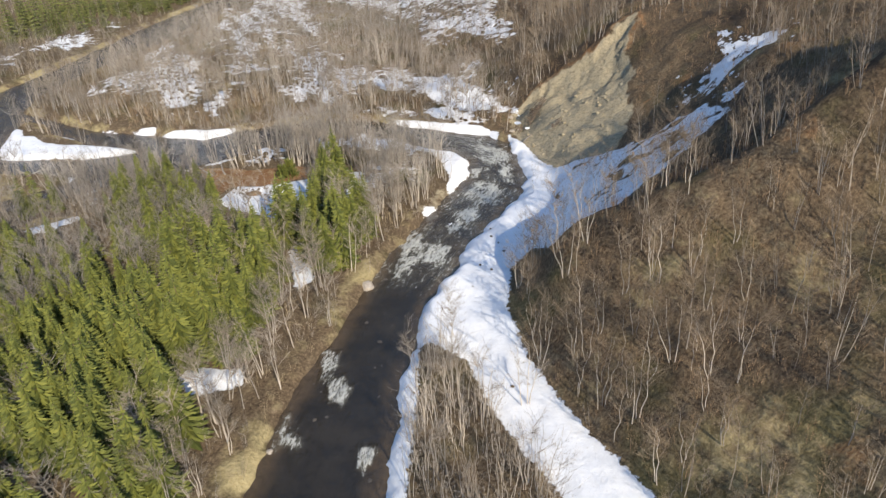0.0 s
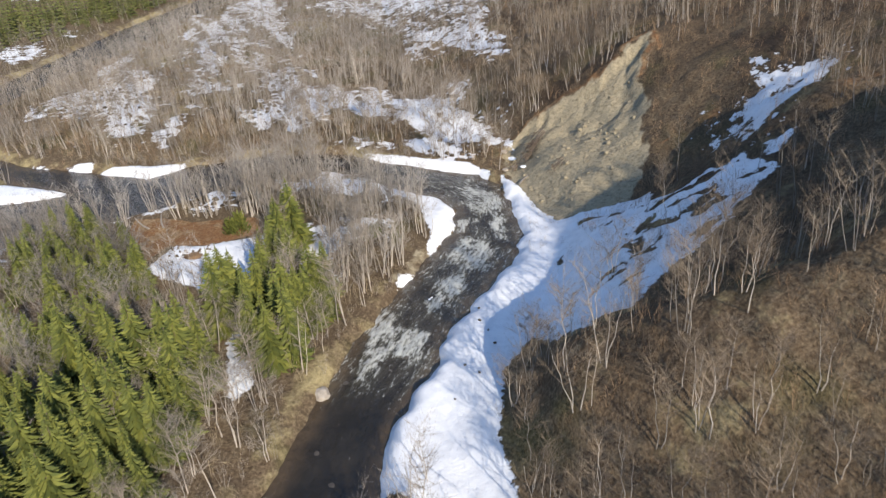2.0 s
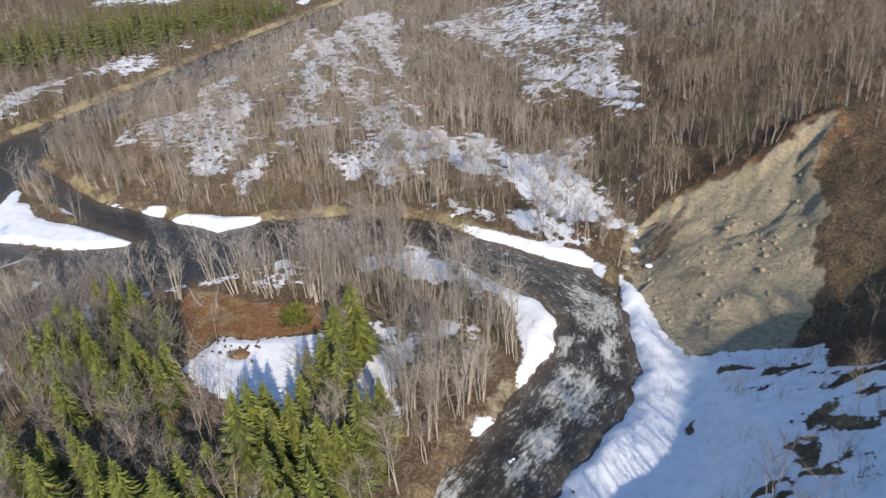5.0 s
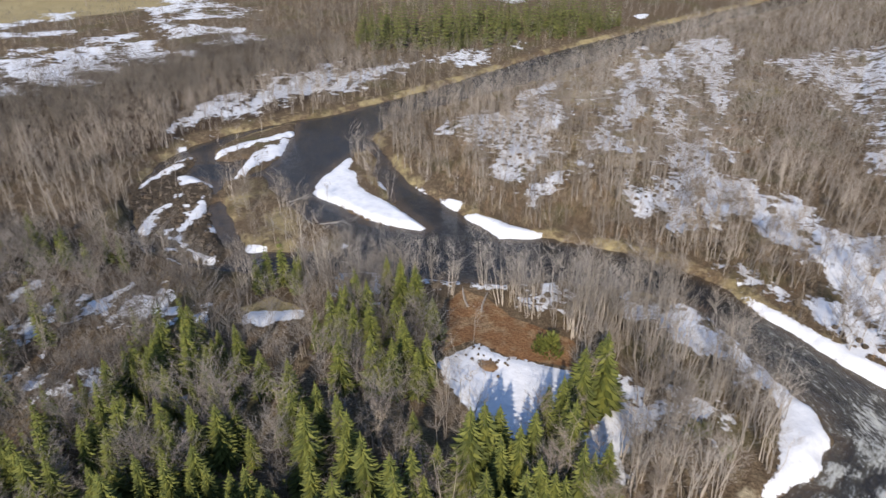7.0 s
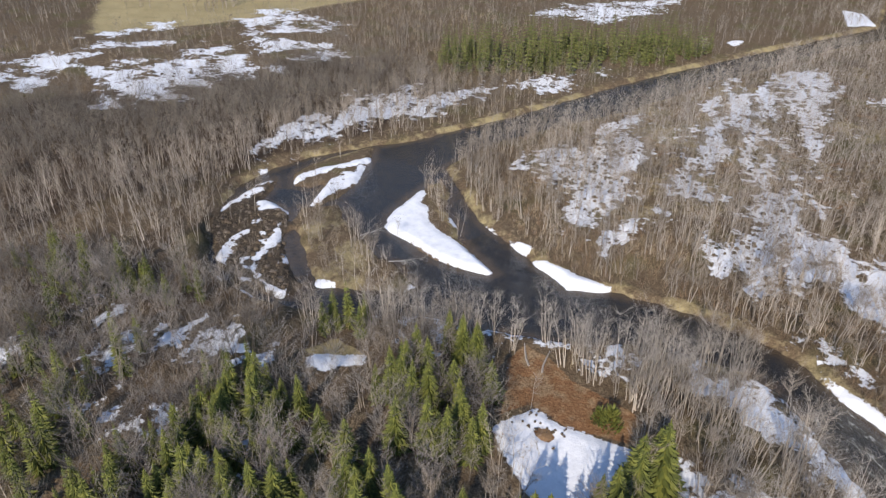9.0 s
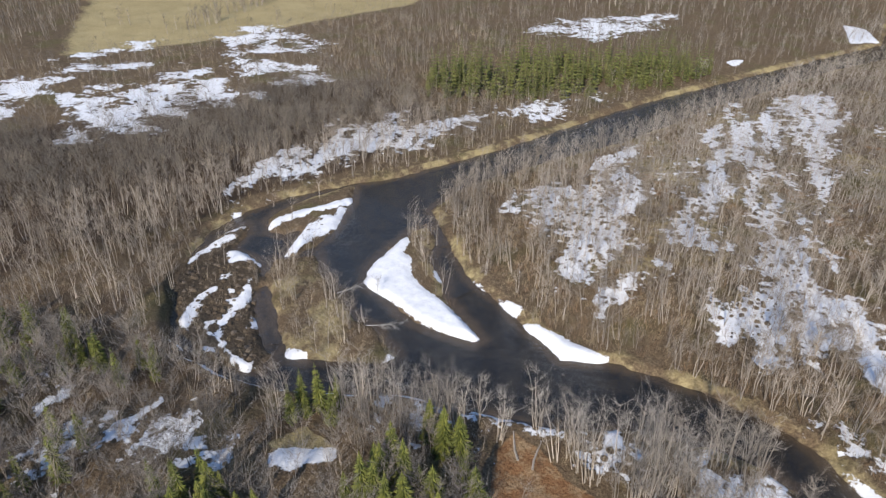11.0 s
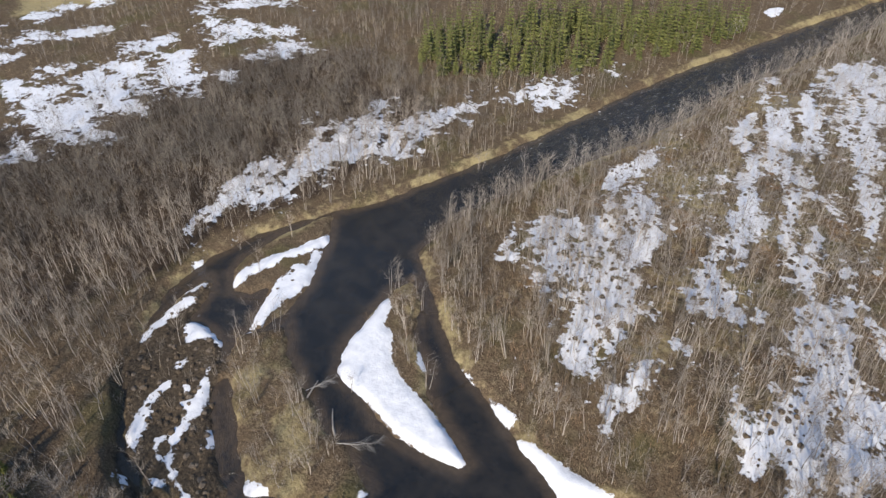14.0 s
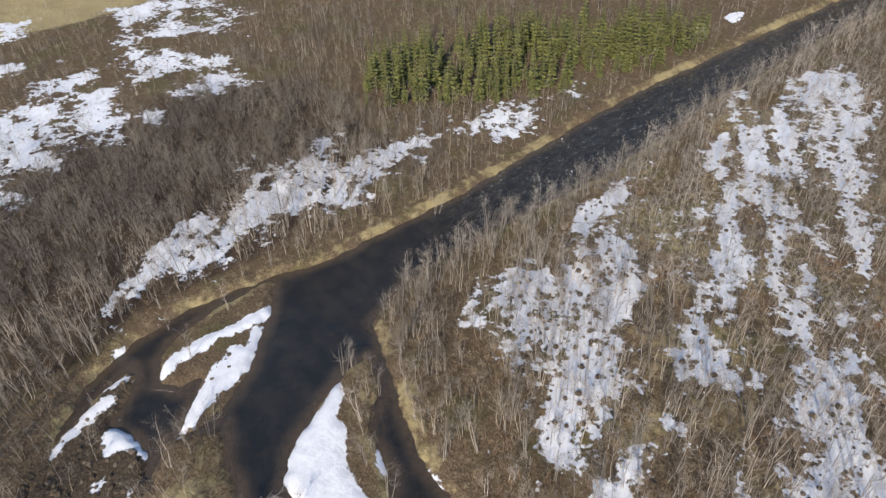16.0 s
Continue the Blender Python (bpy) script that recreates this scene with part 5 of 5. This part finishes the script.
def rest(name, me, x, y, size, label, category, group):
    ob = new(name, me)
    z = float((height(np.array([x]), np.array([y])) + slip_relief(np.array([x]), np.array([y]))[0])[0])
    ob.matrix_basis = pose(x, y, max(z, -0.28) + 0.10 * size, 0, 0, rs.uniform(0, 360)) @ Matrix.Diagonal((size * rs.uniform(0.9, 1.3), size, size, 1))
    return tagged(ob, label, category, group)


rest("boulder", pale[0], -11.4, 70.2, 0.85, "large pale boulder at the river's edge", "boulder", "boulders of the shore")
for k, (bx0, by0, size) in enumerate([(-17.0, 43.2, 0.4), (9.6, 120.6, 0.5), (11, 123.5, 0.4), (-2.4, 92.4, 0.35), (9.8, 127.5, 0.5)]):
    rest("boulder", pale[k % 2], bx0, by0, size, "pale rounded boulder on the bank", "boulder", "boulders of the shore")
count = 0
while count < 210:
    rx, ry = (rs.uniform(-130, 12), rs.uniform(36, 320)) if count < 150 else (rs.uniform(-18, 11), rs.uniform(38, 118))
    at = float(shore(np.array([rx]), np.array([ry]))[0])
    wanted = -6 < at < -0.4 and (rx > -18 or ry > 190 or rs.uniform() < 0.25)
    if not wanted:
        continue
    count += 1
    if rs.uniform() < (0.4 if ry > 150 else 0.05):
        rest("ice_floe", snowy[count % 3], rx, ry, rs.uniform(0.3, 0.7), "small snow-capped ice lump in the river", "ice floe", "ice lumps in the river")
    else:
        rest("river_rock", rocks[count % 4], rx, ry, rs.uniform(0.2, 0.5), "dark wet rock breaking the river surface", "rock", "rocks in the river")
gcount = 0
while gcount < 70:
    rx, ry = rs.uniform(-120, -78), rs.uniform(85, 112)
    if float(within(GRAVEL, np.array([rx]), np.array([ry]))[0]) < 0:
        continue
    gcount += 1
    rest("shoal_stone", dull[gcount % 3] if rs.uniform() < 0.94 else pale[gcount % 2], rx, ry, rs.uniform(0.15, 0.45), "brown stone on the gravel shoal", "stone", "stones of the shoal")


# ---- odd things ----
def log_mesh(name, points, radii, mat, sides=7):
    bm = bmesh.new()
    rings = []
    for (x0, y0, z0), r in zip(points, radii):
        rings.append([bm.verts.new((x0, y0 + r * math.cos(6.283 * k / sides), z0 + r * math.sin(6.283 * k / sides))) for k in range(sides)])
    for a, b in zip(rings, rings[1:]):
        for k in range(sides):
            bm.faces.new((a[k], a[(k + 1) % sides], b[(k + 1) % sides], b[k]))
    bm.faces.new(rings[0][::-1])
    bm.faces.new(rings[-1])
    me = bpy.data.meshes.new(name)
    bm.to_mesh(me)
    bm.free()
    me.materials.append(mat)
    return me


def lay(name, me, x, y, turn, up, label, category, group=""):
    ob = new(name, me)
    z = float(height(np.array([x]), np.array([y]))[0])
    ob.matrix_basis = pose(x, y, max(z, 0.0) + up, 0, 0, turn)
    return tagged(ob, label, category, group)


long_log = log_mesh("log", [(-2.2, 0, 0), (-0.8, 0.12, 0.05), (0.7, 0.0, 0.1), (2.3, -0.2, 0.2)], [0.16, 0.14, 0.12, 0.06], BARK)
for lx, ly, turn in ((-43.6, 104.6, 140), (-40.8, 105.2, 118), (-79.6, 109.4, 150), (-86.2, 110.2, 120), (12.5, 116.5, 60)):
    lay("fallen_log", long_log, lx, ly, turn, 0.12, "pale weathered fallen trunk lying on the ground", "log", "fallen trunks")

mound = rock_mesh("earth_mound", 31, SOIL, 0.28)
lay("earth_mound", mound, -32.4, 94.6, 20, 0.02, "low brown earth mound bare in the clearing snow", "mound")

# a weathered post with two boards that stands in the bank's snow
z0 = float(height(np.array([-0.7]), np.array([47.2]))[0]) + 0.3
post = new("wooden_post", log_mesh("post", [(0, 0, 0), (0.9, 0, 0), (1.9, 0.04, 0.03)], [0.07, 0.065, 0.05], SPRUCE_BARK, 6))
post.matrix_basis = pose(-0.7, 47.2, z0 - 0.2, 0, -90, 20)
tagged(post, "leaning weathered wooden post with two boards in snow", "post")


def board_mesh(w, h, t):
    bm = bmesh.new()
    bmesh.ops.create_cube(bm, size=1.0)
    bmesh.ops.scale(bm, vec=(h, w, t), verts=bm.verts)
    bmesh.ops.bevel(bm, geom=bm.edges[:], offset=0.008, segments=1, affect="EDGES")
    me = bpy.data.meshes.new("board")
    bm.to_mesh(me)
    bm.free()
    me.materials.append(SPRUCE_BARK)
    return me


for k, (w, h, off) in enumerate(((0.75, 0.5, 0.42), (0.45, 0.34, -0.30))):
    b = part("board", board_mesh(w, h, 0.05), post, "dark weathered board")
    b.matrix_basis = pose(1.6, off, 0.09)

# one broad bare tree and a green juniper by the clearing
st, cr = bare_tree(400, 6.0, 5, 40, 700, 5, 0.09)
broad = new("broad_bare_tree")
broad.matrix_basis = pose(*settle(np.array([-33.6]), np.array([77.4]))[0])
tagged(broad, "broad round leafless grey tree among the spruces", "bare tree")
part("trunk", link_mesh("broad_trunk", *st, [BARK]), broad)
part("crown", link_mesh("broad_crown", *cr, [TWIG]), broad, "round crown of fine grey twigs")


def juniper_mesh():
    rng = random.Random(5)
    out = []
    for k in range(220):
        az, r, z = rng.uniform(0, 6.28), rng.uniform(0, 1.0) ** 0.5, rng.uniform(0, 2.2)
        r *= 1.15 * (1 - z / 3.0)
        a = np.array((r * math.cos(az), r * math.sin(az), z))
        out.append(spike(a, a + np.array((0.35 * math.cos(az), 0.35 * math.sin(az), rng.uniform(0.35, 0.7))), 0.09, rng))
    return link_mesh("juniper_bush", *gather(out), [NEEDLES])


juniper_me = juniper_mesh()
for jx, jy, size in ((-28.0, 101.2, 1.25), (-29.4, 101.0, 0.9), (-10.0, 99.4, 0.9), (-9.0, 100.3, 0.7), (-6.2, 98.6, 0.7)):
    bush = lay("juniper_bush", juniper_me, jx, jy, 60 * jx, -0.05, "bushy olive-green juniper among the bare alders", "bush", "junipers of the inner bank")
    bush.matrix_basis = bush.matrix_basis @ Matrix.Diagonal((size, size, size, 1))

# dark stems and stones that show through the bank's snow
tuft_me = link_mesh("tuft", *tussock(7), [TUFT])
for k in range(56):
    if k < 14:
        tx, ty = rs.uniform(0, 8), rs.uniform(50, 112)
    else:
        tx, ty = rs.uniform(-38, -30), rs.uniform(93, 98.5)
    d0 = snow_depth(np.array([tx]), np.array([ty]))
    if d0[0][0] < 0.3 or float(shore(np.array([tx]), np.array([ty]))[0]) < 0.6:
        continue
    ob = new("snow_tuft", tuft_me)
    z = float(height(np.array([tx]), np.array([ty]))[0]) + 0.34
    ob.matrix_basis = pose(tx, ty, z, 0, 0, rs.uniform(0, 360)) @ Matrix.Diagonal((*(rs.uniform(0.25, 0.6) * rs.uniform(0.8, 1.3, 3)), 1))
    tagged(ob, "dark withered tuft poking out of deep snow", "tuft", "tufts in the snow")

# washed-out alders lying over the water at the islet
st, cr = bare_tree(430, 7.0, 2, 18, 160, 5, 0.07, 4, 0.25, 0.012)
drift_meshes = link_mesh("drift_stems", *st, [PALE_WOOD]), link_mesh("drift_twigs", *cr, [PALE_WOOD])
for fx0, fy0, turn, size in ((-86.8, 110.2, 70, 0.75), (-76.2, 107.9, 40, 0.9), (-65.0, 101.5, 15, 0.8)):
    tree = new("fallen_tree")
    tree.matrix_basis = pose(fx0, fy0, 0.35, 0, 0, turn) @ pose(0, 0, 0, 0, 84, 0) @ Matrix.Diagonal((size * 0.6, size, size, 1))
    tagged(tree, "bleached fallen alder reaching over the river from the islet", "fallen tree", "washed-out trees")
    part("trunk", drift_meshes[0], tree)
    part("crown", drift_meshes[1], tree, "bleached bare branches")

# uprooted alders that slid down the sand slip, and pale blocks at its toe
st, cr = bare_tree(420, 6.0, 6, 48, 300, 5, 0.10, 4, 0.15, 0.03)
fallen_meshes = link_mesh("fallen_stems", *st, [SPRUCE_BARK]), link_mesh("fallen_twigs", *cr, [SPRUCE_BARK])
for fx0, fy0, turn, size in ((16.2, 125.8, 228, 0.85), (15.0, 124.4, 236, 0.8), (18.0, 115.3, 215, 0.45), (11.6, 121.3, 240, 0.7), (10.6, 123.5, 250, 0.6)):
    spot = np.array([fx0]), np.array([fy0])
    tree = new("fallen_tree")
    tree.matrix_basis = pose(fx0, fy0, float(height(*spot)[0] + slip_relief(*spot)[0][0]) + 0.45, 0, 0, turn) @ pose(0, 0, 0, 0, 122, 0) @ Matrix.Diagonal((size, size * 0.8, size, 1))
    tagged(tree, "dark uprooted leafless alder lying down the sand slope", "fallen tree", "fallen trees of the slip")
    part("trunk", fallen_meshes[0], tree)
    part("crown", fallen_meshes[1], tree, "tangled dark bare branches")
for bx0, by0, size in ((11.0, 126.0, 0.75), (12.6, 120.8, 0.5)):
    rest("snow_block", snowy[0], bx0, by0, size, "white lump of old snow at the slope's toe", "snow lump", "snow lumps")

# clods fallen down the sand slip
clod = rock_mesh("clod", 41, grain_material("sandy_clod", (0.12, 0.098, 0.065), (0.36, 0.30, 0.20), 3.0), 0.8)
cc = 0
while cc < 190:
    tx, ty = rs.uniform(9, 32), rs.uniform(107, 132)
    if float(within(SCARP, np.array([tx]), np.array([ty]))[0]) < 1:
        continue
    cc += 1
    rest("sand_clod", clod, tx, ty, 0.07 + 0.3 * rs.uniform() ** 3, "sandy clod on the bare eroded slope", "clod", "clods of the slip")
